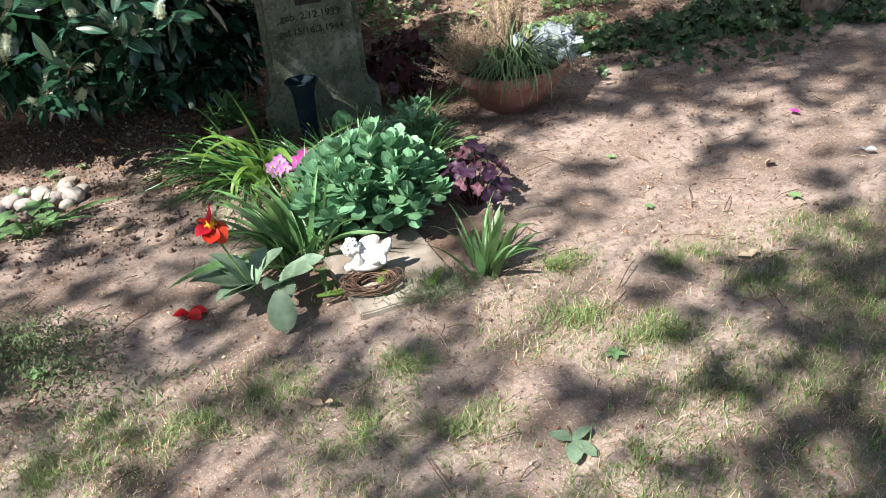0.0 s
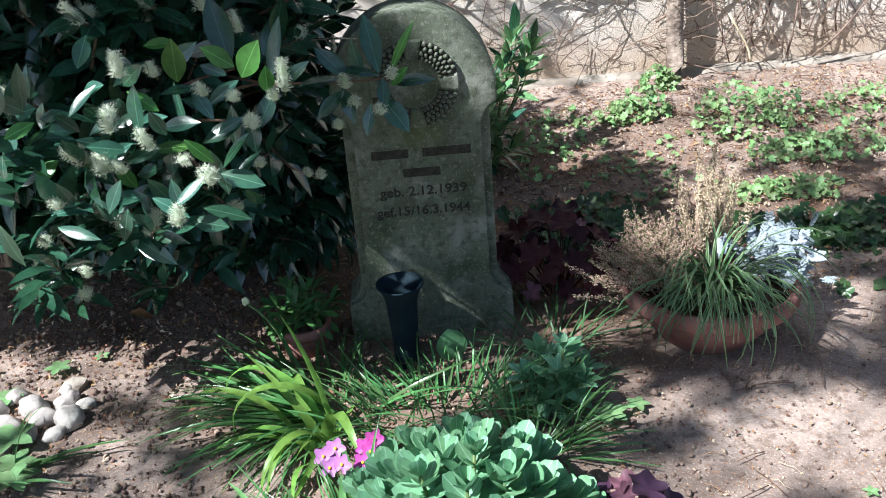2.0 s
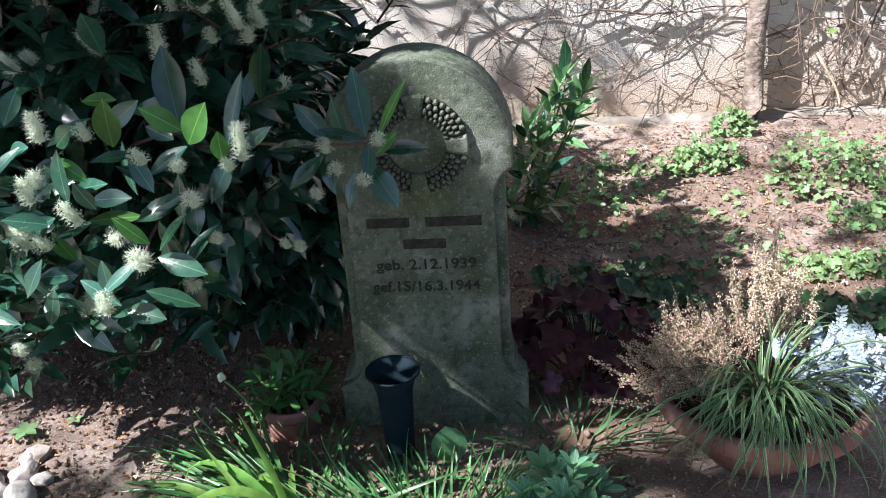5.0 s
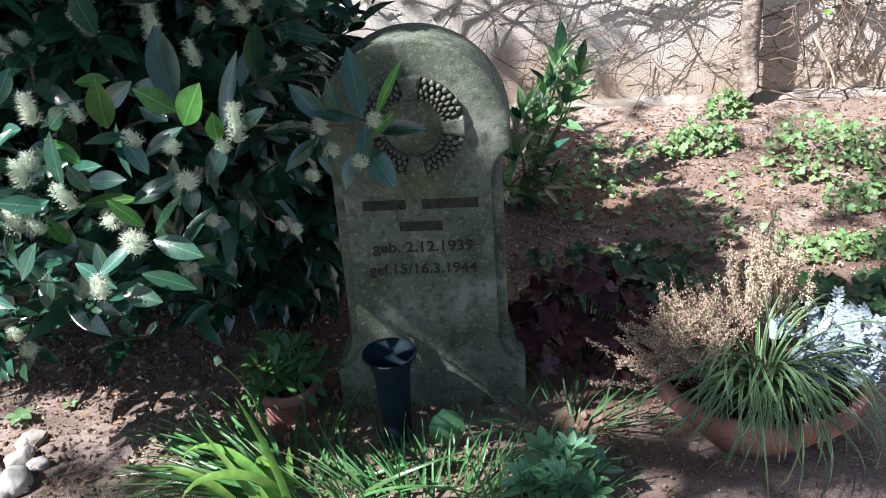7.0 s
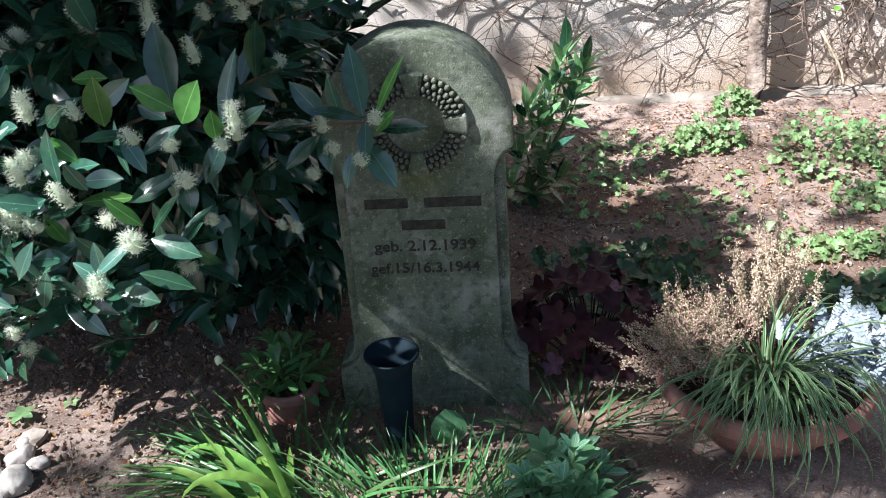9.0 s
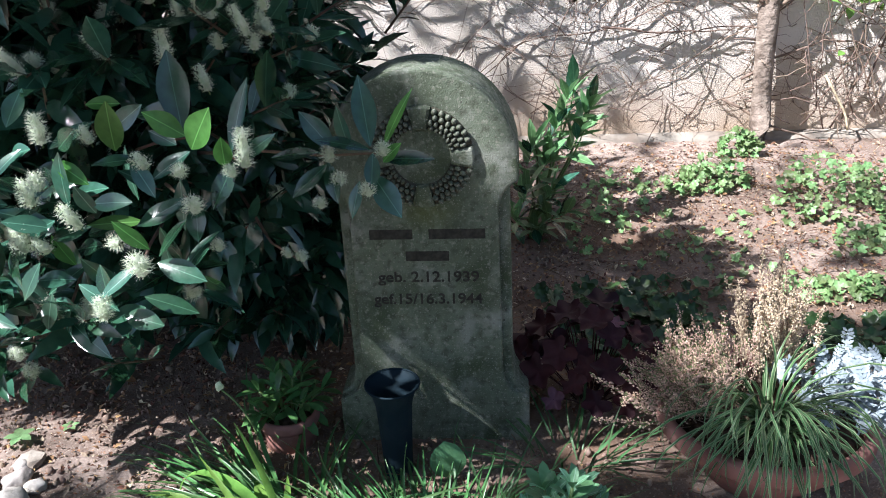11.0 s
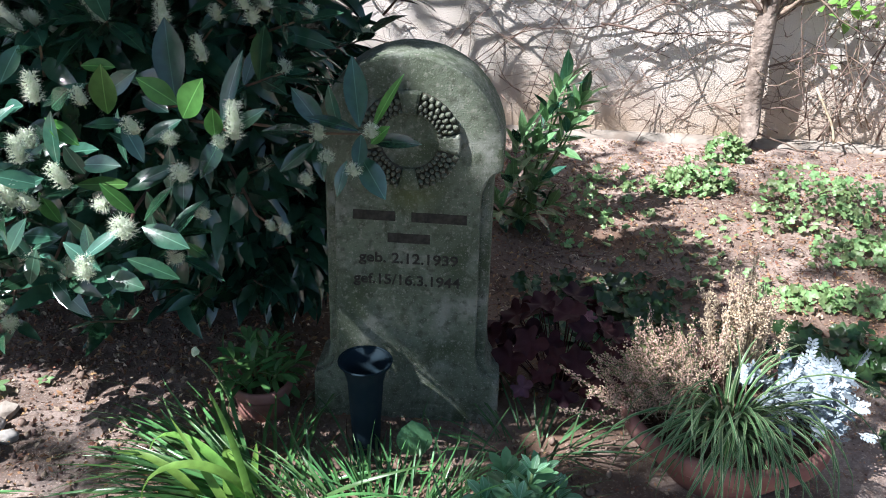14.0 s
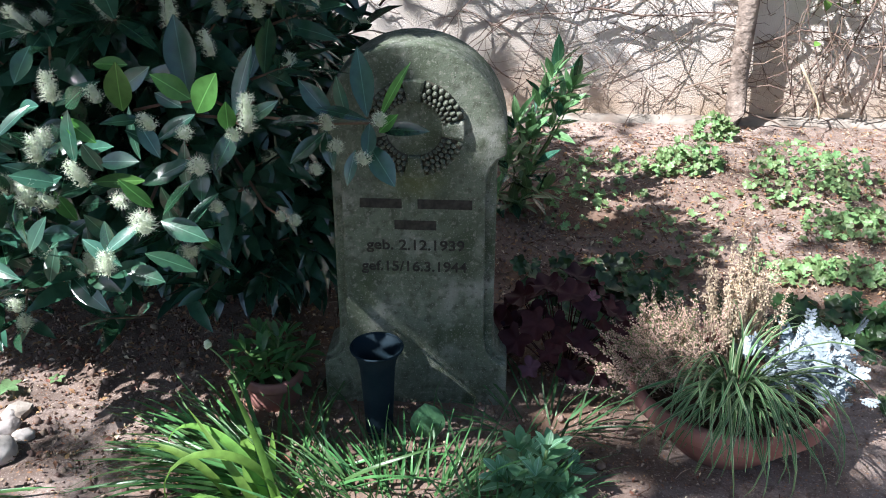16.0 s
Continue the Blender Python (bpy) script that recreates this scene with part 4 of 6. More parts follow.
# strap-leaved plants of the bed
clump("grass_lily", 0.29, 3.76, 170, [(0.40, 0.010, 0.55, 0.9), (0.46, 0.009, 0.45, 0.7), (0.34, 0.010, 0.75, 1.4), (0.42, 0.008, 0.35, 0.5), (0.3, 0.009, 0.25, 0.35), (0.5, 0.009, 0.6, 1.1)], [STRAP],
      "arching tuft of narrow glossy green strap leaves", "plant", lean=(math.pi * 1.02, 1.0), spread_r=0.13)
lily = clump("bright_lily", 0.265, 3.61, 13, [(0.36, 0.030, 1.3, 2.9), (0.40, 0.028, 1.15, 2.4), (0.30, 0.028, 0.8, 1.3), (0.36, 0.026, 1.42, 1.1), (0.33, 0.03, 1.0, 2.6), (0.26, 0.024, 0.5, 0.6)], [LILY],
      "yellow-green clump of broad arching strap leaves", "plant", lean=(math.pi * 1.1, 1.5), spread_r=0.07, size=(0.7, 1.05))
for args, turn, x, y in (((0.40, 0.026, 1.45, 0.35), 1.25, 0.02, 0.03), ((0.48, 0.034, 1.45, 3.6), 1.7, 0.03, 0.04), ((0.44, 0.030, 1.35, 2.9), 1.2, -0.01, 0.06), ((0.36, 0.032, 1.25, 2.9), 2.5, 0.01, -0.02)):
    piece("leaf", blade(*args, segs=14, fold=0.4).data("leaf", LILY), lily, Matrix.LocRotScale((x, y, -0.005), Euler((0, 0, turn)), (1, 1, 1)))
clump("grass_tuft", 0.56, 3.68, 150, [(0.24, 0.007, 1.15, 1.0), (0.30, 0.006, 0.9, 1.3), (0.22, 0.007, 0.6, 0.7), (0.28, 0.008, 0.4, 0.6), (0.2, 0.005, 1.4, 0.3)], [STRAP],
      "dense tuft of narrow grassy leaves before the gravestone", "plant", spread_r=0.30, squash=0.42)
clump("grass_tuft", 0.64, 3.74, 120, [(0.22, 0.006, 1.1, 1.0), (0.28, 0.005, 0.8, 1.0), (0.2, 0.006, 0.4, 0.5), (0.17, 0.005, 1.3, 0.4)], [SEDGE],
      "dark green grassy tuft before the gravestone", "plant", spread_r=0.32, squash=0.42)
clump("grass_tuft", 0.80, 3.52, 90, [(0.24, 0.008, 1.2, 0.9), (0.28, 0.007, 0.9, 1.0), (0.24, 0.007, 0.6, 0.6)], [STRAP],
      "tuft of narrow grassy leaves behind the sedum", "plant", spread_r=0.1, squash=0.7)
clump("grass_tuft", 0.93, 4.02, 44, [(0.22, 0.006, 0.9, 1.0), (0.28, 0.006, 0.7, 0.9), (0.18, 0.006, 1.2, 0.8)], [SEDGE],
      "thin grassy tuft beside the foot of the gravestone", "plant", spread_r=0.14, squash=0.6)
clump("tulip_leaves", 0.34, 2.97, 46, [(0.36, 0.034, 1.3, 1.5), (0.34, 0.032, 1.15, 1.7), (0.36, 0.028, 1.42, 0.9), (0.30, 0.032, 0.85, 1.0), (0.26, 0.022, 1.4, 0.5), (0.42, 0.028, 0.95, 1.3), (0.30, 0.024, 1.2, 2.6)], [BULB_LEAF],
      "tall clump of green lance-shaped spring bulb leaves", "plant", lean=(2.5, 1.5), spread_r=0.09)
clump("grass_tuft", 0.40, 3.17, 70, [(0.24, 0.008, 1.2, 1.4), (0.28, 0.007, 0.9, 1.3), (0.2, 0.007, 0.6, 0.8), (0.26, 0.009, 1.4, 0.8)], [STRAP],
      "tangled tuft of narrow leaves beside the sedum", "plant", spread_r=0.14, squash=1.2)
clump("bulb_foliage", 0.86, 2.66, 26, [(0.25, 0.036, 1.5, 0.5), (0.28, 0.009, 1.3, 1.8), (0.26, 0.034, 1.2, 2.0), (0.26, 0.012, 1.4, 1.0), (0.26, 0.008, 1.2, 2.4), (0.2, 0.010, 1.45, 0.8)], [BULB_LEAF],
      "green strap leaves of spring bulbs flopping outwards", "plant", lean=(0.1, 1.3), spread_r=0.05, size=(0.8, 1.1))
clump("bulb_foliage", -0.60, 3.62, 22, [(0.24, 0.012, 0.9, 0.9), (0.28, 0.01, 0.6, 0.7), (0.22, 0.013, 1.1, 0.9)], [STRAP],
      "green strap leaves lying beside the pebbles", "plant", lean=(-0.7, 1.2), spread_r=0.08)


def build_tulip():
    t = thing("red_tulip", 0.20, 2.735, "open red and yellow tulip with broad grey-green leaves", "flower")
    kinds = [leaf(0.165, 0.078, b, f, 0.62, 8, 0.06, 0.45, 0.4).data("leaf", TULIP_LEAF) for b, f in ((0.7, 0.3), (0.4, 0.4), (1.1, 0.25))]
    for k, (a, e, s) in enumerate(((170, 42, 1.25), (195, 38, 1.3), (215, 45, 1.05), (150, 55, 1.1), (235, 30, 1.0), (280, 40, 0.95), (310, 52, 1.1), (345, 42, 1.1), (120, 60, 1.15), (60, 60, 0.9), (185, 65, 1.15), (255, 58, 0.85), (20, 60, 1.0))):
        d = Vector((math.cos(radians(a)) * math.cos(radians(e)), math.sin(radians(a)) * math.cos(radians(e)), math.sin(radians(e))))
        o = (0.05, 0.0) if 250 < a < 350 else (-0.03, 0.02)
        piece("leaf", kinds[k % 3], t, aim((o[0], o[1], 0.06), d, U(-0.4, 0.4), s * 0.92))
    piece("leaf", leaf(0.125, 0.085, 0.3, 0.2, 0.55, 8, 0.02, 0.5, 0.3).data("leaf", TULIP_LEAF), t, aim((0.045, -0.12, 0.115), (-0.05, -0.55, -0.75), 0.1, 1.0), "drooping broad grey-green leaf")
    stem = Mesh()
    top = Vector((0.095, 2.767, 0.285)) - t.location
    tube(stem, curve_points((0, 0, 0), top, (-0.015, 0, 0.02), 6), 0.0035, 7)
    tube(stem, curve_points((0.045, -0.02, 0), (0.045, -0.10, 0.105), (0, -0.01, 0.02), 4), 0.0035, 6)
    part("stem", stem, STEM, t)
    petal = [leaf(0.068, 0.054, b, 0.35, 0.6, 6, 0.06, 0.55, 0.35).data("petal", RED_PETAL) for b in (-0.5, 0.5, 1.2)]
    for k, (d, s) in enumerate((((0.35, -0.1, 0.95), 1.1), ((-0.55, -0.5, 0.1), 0.85), ((0.4, -0.6, -0.2), 1.0), ((-0.15, -0.7, -0.55), 0.95), ((-0.5, 0.2, 0.45), 0.7), ((0.7, 0.1, 0.15), 0.8))):
        piece("petal", petal[k % 3], t, aim(top, d, U(-0.3, 0.3), s))
    heart = Mesh()
    heart.put(lump(0.013, 0.013, 0.018, 0.4, 2, 2), Matrix.Translation(top + Vector((0, -0.006, 0.012))))
    for k in range(6):
        a = k * math.tau / 6
        tube(heart, [top + Vector((0, -0.005, 0.005)), top + Vector((0.017 * math.cos(a), -0.016, 0.012 + 0.017 * math.sin(a)))], [0.002, 0.003], 5)
    part("stamens", heart, YELLOW, t, "yellow stamens")
    f = thing("fallen_petal", -0.03, 2.765, "fallen red tulip petals lying on the earth", "petal")
    for d, z in (((1, 0.2, 0.15), 0.012), ((-0.8, 0.1, 0.25), 0.014), ((0.5, -0.7, 0.2), 0.018)):
        piece("petal", petal[1], f, aim((0, 0, z), d, U(-0.5, 0.5), 0.8))


build_tulip()


def lobed(R, lobes, depth, cup, rings=3, ruffle=0.0):
    """A rounded lobed leaf whose stalk joins near its middle, facing +z."""
    me = Mesh()
    n = lobes * 6
    me.v.append((0, 0, 0))
    for i in range(1, rings + 1):
        for k in range(n):
            a = k / n * math.tau
            notch = 1 - 0.65 * math.exp(-((a - math.pi * 1.5) / 0.28) ** 2)
            r = R * (i / rings) * notch * (1 - depth * (i / rings) ** 2 * (0.5 - 0.5 * math.cos(a * lobes)))
            me.v.append((r * math.cos(a), r * math.sin(a), cup * R * (i / rings) ** 2 + ruffle * R * math.sin(a * lobes) * (i / rings) ** 2))
    for k in range(n):
        me.f.append((0, 1 + k, 1 + (k + 1) % n))
        for i in range(rings - 1):
            o = 1 + i * n
            me.f.append((o + k, o + n + k, o + n + (k + 1) % n, o + (k + 1) % n))
    me.m = [0] * len(me.f)
    return me


def mound(name, x, y, radius, height, n, datas, label, category, stem_mat, z=None, tilt=0.9):
    """Stalked round leaves over a low mound."""
    t = thing(name, x, y, label, category, z=z)
    for i in range(n):
        k = math.sqrt((i + 0.4) / n)
        a = i * 2.39996
        p = Vector((math.cos(a) * radius * k, math.sin(a) * radius * k, height * (1 - 0.6 * k * k) * U(0.75, 1.15)))
        nrm = Vector((math.cos(a) * k * tilt + U(-0.25, 0.25), math.sin(a) * k * tilt - 0.2 + U(-0.25, 0.25), 1)).normalized()
        q = nrm.to_track_quat("Z", "Y") @ Euler((0, 0, U(0, math.tau))).to_quaternion()
        s = U(0.75, 1.2)
        lf = piece("leaf", RNG.choice(datas), t, Matrix.LocRotScale(p, q, (s, s, s)))
        st = Mesh()
        tube(st, curve_points((p.x * 0.2, p.y * 0.2, -0.01), p, (0, 0, 0.01), 3), 0.0018, 5)
        part("stalk", st, stem_mat, t)
    return t


purple = [lobed(0.042, 5, 0.25, 0.2, 3, 0.12).data("leaf", HEUCHERA) for _ in range(3)] + [lobed(0.034, 5, 0.3, 0.25, 3, 0.2).data("leaf", HEUCHERA_PINK)]
red = [lobed(0.052, 5, 0.3, 0.2, 3, 0.18).data("leaf", HEUCHERA_RED) for _ in range(22)] + [lobed(0.032, 5, 0.3, 0.2, 3, 0.2).data("leaf", HEUCHERA_PINK)]
mound("heuchera", 0.965, 3.13, 0.13, 0.19, 26, purple, "purple-leaved heuchera with some pinkish leaves", "plant", HEUCHERA_RED)
mound("heuchera", 1.00, 4.33, 0.22, 0.27, 46, red, "dark red-leaved heuchera in the shade of the gravestone", "plant", HEUCHERA_RED)
fresh = [leaf(0.06, 0.035, 0.5, 0.25, 0.7, 5).data("leaf", SEDUM_LIGHT)]


def build_primula():
    t = thing("primrose", 0.355, 3.36, "pink and pale lilac primroses with yellow eyes", "flower")
    for k in range(9):
        a = k * 0.7
        piece("leaf", fresh[0], t, aim((0, 0, 0.02), (math.cos(a), math.sin(a), 0.5), 0, 1.1))
    for k, (x, y, z) in enumerate(((-0.045, -0.02, 0.155), (-0.015, -0.03, 0.17), (-0.03, 0.01, 0.185), (0.035, 0.03, 0.165), (0.05, 0.0, 0.175), (0.03, -0.005, 0.15), (0.06, 0.03, 0.185), (-0.06, 0.01, 0.165), (-0.05, 0.02, 0.15))):
        q = Vector((U(-0.4, 0.4), -0.9, 0.7)).to_track_quat("Z", "Y")
        me = lobed(0.026, 5, 0.35, 0.15, 2)
        eye = lump(0.0045, 0.0045, 0.003, 0.1, k, 1)
        o = len(me.v)
        me.v += [(a, b, c + 0.003) for a, b, c in eye.v]
        me.f += [tuple(i + o for i in f) for f in eye.f]
        me.m += [1] * len(eye.f)
        fl = part("blossom", me, [PINK_PALE if k < 3 or k > 6 else PINK, YELLOW], t)
        fl.matrix_basis = Matrix.LocRotScale((x, y, z), q, (1, 1, 1))
        st = Mesh()
        tube(st, curve_points((x * 0.2, y * 0.2, 0), (x, y, z), (0, 0, 0.01), 3), 0.0016, 5)
        part("stalk", st, STEM, t)


build_primula()


def build_slab():
    s = thing("paving_slab", 0.585, 2.77, "weathered pale concrete slab lying in the earth", "slab", z=ground_z(0.585, 2.77))
    bm = bmesh.new()
    bmesh.ops.create_grid(bm, x_segments=10, y_segments=12, size=0.5)
    for v in bm.verts:
        v.co = Vector((v.co.x * 0.33, v.co.y * 0.43, 0.022 + 0.003 * noise.noise(v.co * 9)))
    ext = bmesh.ops.extrude_face_region(bm, geom=bm.faces[:])
    bmesh.ops.translate(bm, verts=[e for e in ext["geom"] if isinstance(e, bmesh.types.BMVert)], vec=(0, 0, -0.06))
    bmesh.ops.recalc_face_normals(bm, faces=bm.faces)
    bmesh.ops.bevel(bm, geom=[e for e in bm.edges if len(e.link_faces) == 2 and e.calc_face_angle(0) > 0.9], offset=0.005, segments=2, affect="EDGES")
    me = bpy.data.meshes.new("slab")
    bm.to_mesh(me)
    bm.free()
    me.materials.append(CONCRETE)
    piece("slab", me, s, pose(0, 0.01, 0.0, 0, 1.5, 9))
    top = s.location.z + 0.028
    # reclining putto, one plain mesh
    a = Mesh()
    for rx, ry, rz, x, y, z, turn in ((0.027, 0.025, 0.027, -0.042, -0.002, 0.088, 0), (0.040, 0.026, 0.024, -0.002, 0.004, 0.058, 20), (0.030, 0.026, 0.026, 0.038, 0.006, 0.052, -10),
                                      (0.014, 0.012, 0.032, -0.030, -0.018, 0.048, 0), (0.014, 0.036, 0.014, 0.045, -0.012, 0.040, 30), (0.016, 0.016, 0.032, 0.062, 0.004, 0.066, 30),
                                      (0.040, 0.010, 0.022, 0.012, 0.022, 0.084, -20), (0.058, 0.034, 0.022, 0.0, 0.0, 0.026, 0), (0.015, 0.012, 0.014, -0.058, -0.014, 0.032, 0), (0.022, 0.014, 0.013, 0.02, -0.024, 0.045, 10)):
        a.put(lump(rx, ry, rz, 0.12, x * 50, 3), Matrix.Translation((x, y, z)) @ Matrix.Rotation(radians(turn), 4, "Y"))
    for k in range(34):
        v = Vector((U(-1, 1), U(-1, 1), U(-0.3, 1))).normalized()
        a.put(lump(0.0075, 0.0075, 0.0075, 0.2, k, 1), Matrix.Translation(Vector((-0.042, -0.002, 0.092)) + v * 0.025))
    st = new("cherub_figurine", a.data("cherub_figurine", PORCELAIN))
    st.location = (0.518, 2.735, top + 0.022)
    tagged(st, "small white reclining cherub figurine on a twig nest", "statue")
    # the nest of twigs
    nest = thing("twig_nest", 0.513, 2.675, "round nest wreath of brown twigs on the slab", "nest", z=top)
    for k in range(110):
        r, z, tl = U(0.034, 0.088), U(0.002, 0.034), U(-0.25, 0.25)
        a0, arc = U(0, math.tau), U(1.2, 3.0)
        tw = Mesh()
        tube(tw, [(r * (1 + 0.02 * i * tl * 4) * math.cos(a0 + arc * i / 8) * 1.12 + U(-0.002, 0.002), r * math.sin(a0 + arc * i / 8) * 0.8, z * (1 if r > 0.06 else 0.8) + tl * 0.05 * i / 8 + U(-0.004, 0.004)) for i in range(9)], U(0.0010, 0.0019), 4)
        part("twig", tw, TWIG, nest)
    # green sprigs laid round the nest
    for x, y, a in ((0.415, 2.70, 2.6), (0.43, 2.67, 3.4), (0.545, 2.66, 1.3), (0.67, 2.60, 0.8)):
        sp = thing("conifer_sprig", x, y, "small green conifer sprig on the nest", "sprig", "sprigs on the slab", z=top + 0.012)
        m = Mesh()
        for k in range(24):
            t = k / 24
            for sgn in (-1, 1):
                m.put(leaf(0.026 * (1 - 0.6 * t), 0.0045, 0.2, 0.2, 1, 2), aim((0, 0.085 * t, 0.012 * t), (sgn * 0.9, 0.6, 0.15)))
        tube(m, [(0, 0, 0), (0, 0.085, 0.012)], 0.0012, 4)
        part("frond", m, FERN, sp, m=Matrix.Rotation(a - math.pi / 2, 4, "Z"))
    # dry tuft at the front of the slab
    w = thing("dry_weed", 0.685, 2.585, "dry grey-green weed at the front of the slab", "weed")
    m = Mesh()
    for k in range(700):
        a, e = U(0, math.tau), U(0.2, 1.3)
        p = Vector((RNG.gauss(0, 0.085), RNG.gauss(0, 0.055), 0.02))
        m.put(leaf(U(0.015, 0.05), 0.003, 0.5, 0.2, 1, 2), aim(p, (math.cos(a) * math.cos(e), math.sin(a) * math.cos(e), math.sin(e))))
    f = part("foliage", m, THYME, w)
    f["kind"] = "stuff"


build_slab()

# ---- the planter's plants ----
BZ = ground_z(BX, BY) - 0.012 + BH - 0.03


def build_planter_plants():
    clump("sedge", BX + 0.0, BY - 0.05, 170, [(0.40, 0.0075, 1.2, 2.9), (0.46, 0.007, 1.15, 3.0), (0.34, 0.0075, 0.95, 2.6), (0.38, 0.007, 1.4, 2.9), (0.27, 0.0075, 1.5, 1.4)], [SEDGE, SEDGE_EDGE],
          "green and cream striped sedge spilling over the planter", "plant", z=BZ, spread_r=0.045, lean=(-math.pi / 2 - 0.1, 0.9), piece_name="blade")

    def sprays(name, x, y, n, L, way, splay, mat_a, mat_b, label, bead, width):
        t = thing(name, x, y, label, "plant", z=BZ)
        kinds = []
        for k in range(6):
            m = Mesh()
            ln = L * (0.75 + 0.1 * k)
            pts = curve_points((0, 0, 0), (0, ln, 0), (U(-0.01, 0.01), 0, -0.02), 6, 0.002)
            tube(m, pts, [0.0016, 0.0015, 0.0013, 0.0012, 0.001, 0.0008, 0.0006], 4, 1)
            for j in range(int(ln * 430)):
                f = U(0.3, 1.0)
                c = Vector(pts[min(5, int(f * 6))]).lerp(pts[min(6, int(f * 6) + 1)], f * 6 % 1)
                off = Vector((RNG.gauss(0, 1), 0, RNG.gauss(0, 1))) * width * (1.15 - f * 0.5)
                r = bead * U(0.6, 1.2)
                b = c + off
                m.add([b + Vector(v) * r for v in ((1, 0, 0), (-1, 0, 0), (0, 1.3, 0), (0, -1.3, 0), (0, 0, 1), (0, 0, -1))],
                      [(0, 2, 4), (2, 1, 4), (1, 3, 4), (3, 0, 4), (2, 0, 5), (1, 2, 5), (3, 1, 5), (0, 3, 5)])
                if j % 2 == 0:
                    m.put(leaf(0.012, 0.003, 0.3, 0.2, 1, 2), aim(c, (off.x, 0.01, off.z)), 2)
            kinds.append(m.data("spray", [mat_a, VINE, mat_b], True))
        for i in range(n):
            d = Vector(way) + Vector((RNG.gauss(0, splay), RNG.gauss(0, splay), RNG.gauss(0, splay * 0.5)))
            p = Vector((RNG.gauss(0, 0.03), RNG.gauss(0, 0.03), 0))
            piece("spray", kinds[i % 6], t, aim(p, d, U(0, 6), U(0.75, 1.1)))

    sprays("heather", BX - 0.11, BY + 0.02, 165, 0.22, (-0.45, -0.05, 0.8), 0.34, HEATHER, HEATHER_GREEN, "withered brown heather leaning out of the planter", 0.0021, 0.0062)
    sprays("dry_heather", BX + 0.035, BY + 0.13, 60, 0.28, (0.0, 0.05, 1.0), 0.16, STRAW, STRAW, "upright bunch of straw-coloured dead heather", 0.0026, 0.006)
    sprays("heather", BX - 0.17, BY + 0.01, 12, 0.2, (-0.85, -0.1, 0.35), 0.22, HEATHER, HEATHER_GREEN, "withered heather hanging over the planter's rim", 0.0026, 0.007)
    # silver ragwort with cut, felted leaves
    t = thing("silver_ragwort", BX + 0.19, BY + 0.02, "silver-white felted ragwort in the planter", "plant", z=BZ)
    kinds = []
    for k in range(3):
        m = Mesh()
        L = 0.085 + 0.012 * k
        m.put(leaf(L, 0.014, 0.5, 0.1, 0.6, 5, widest=0.7), Matrix.Identity(4))
        for j in range(5):
            y = L * (0.25 + 0.15 * j)
            for sgn in (-1, 1):
                m.put(leaf(0.026 + 0.004 * (2 - abs(j - 2)), 0.013, 0.4, 0.1, 0.5, 3, widest=0.65), aim((0, y, -0.12 * y), (sgn * 0.85, 0.6, 0.05)))
        kinds.append(m.data("leaf", SILVER))
    for i in range(190):
        a, e = i * 2.4, 0.25 + 1.1 * ((i * 0.618) % 1)
        h = U(0.0, 0.10)
        p = Vector((RNG.gauss(0, 0.062), RNG.gauss(0, 0.05), h))
        piece("leaf", kinds[i % 3], t, aim(p, (math.cos(a) * math.cos(e), math.sin(a) * math.cos(e), math.sin(e)), U(-0.9, 0.9), U(0.48, 0.78)))
    for i in range(9):
        st = Mesh()
        a = i * 0.7
        tube(st, [(0.02 * math.cos(a), 0.02 * math.sin(a), -0.01), (0.05 * math.cos(a), 0.05 * math.sin(a), 0.11)], 0.003, 5)
        part("stem", st, SILVER, t)


build_planter_plants()

# ---- the vine and ivy by the wall ----


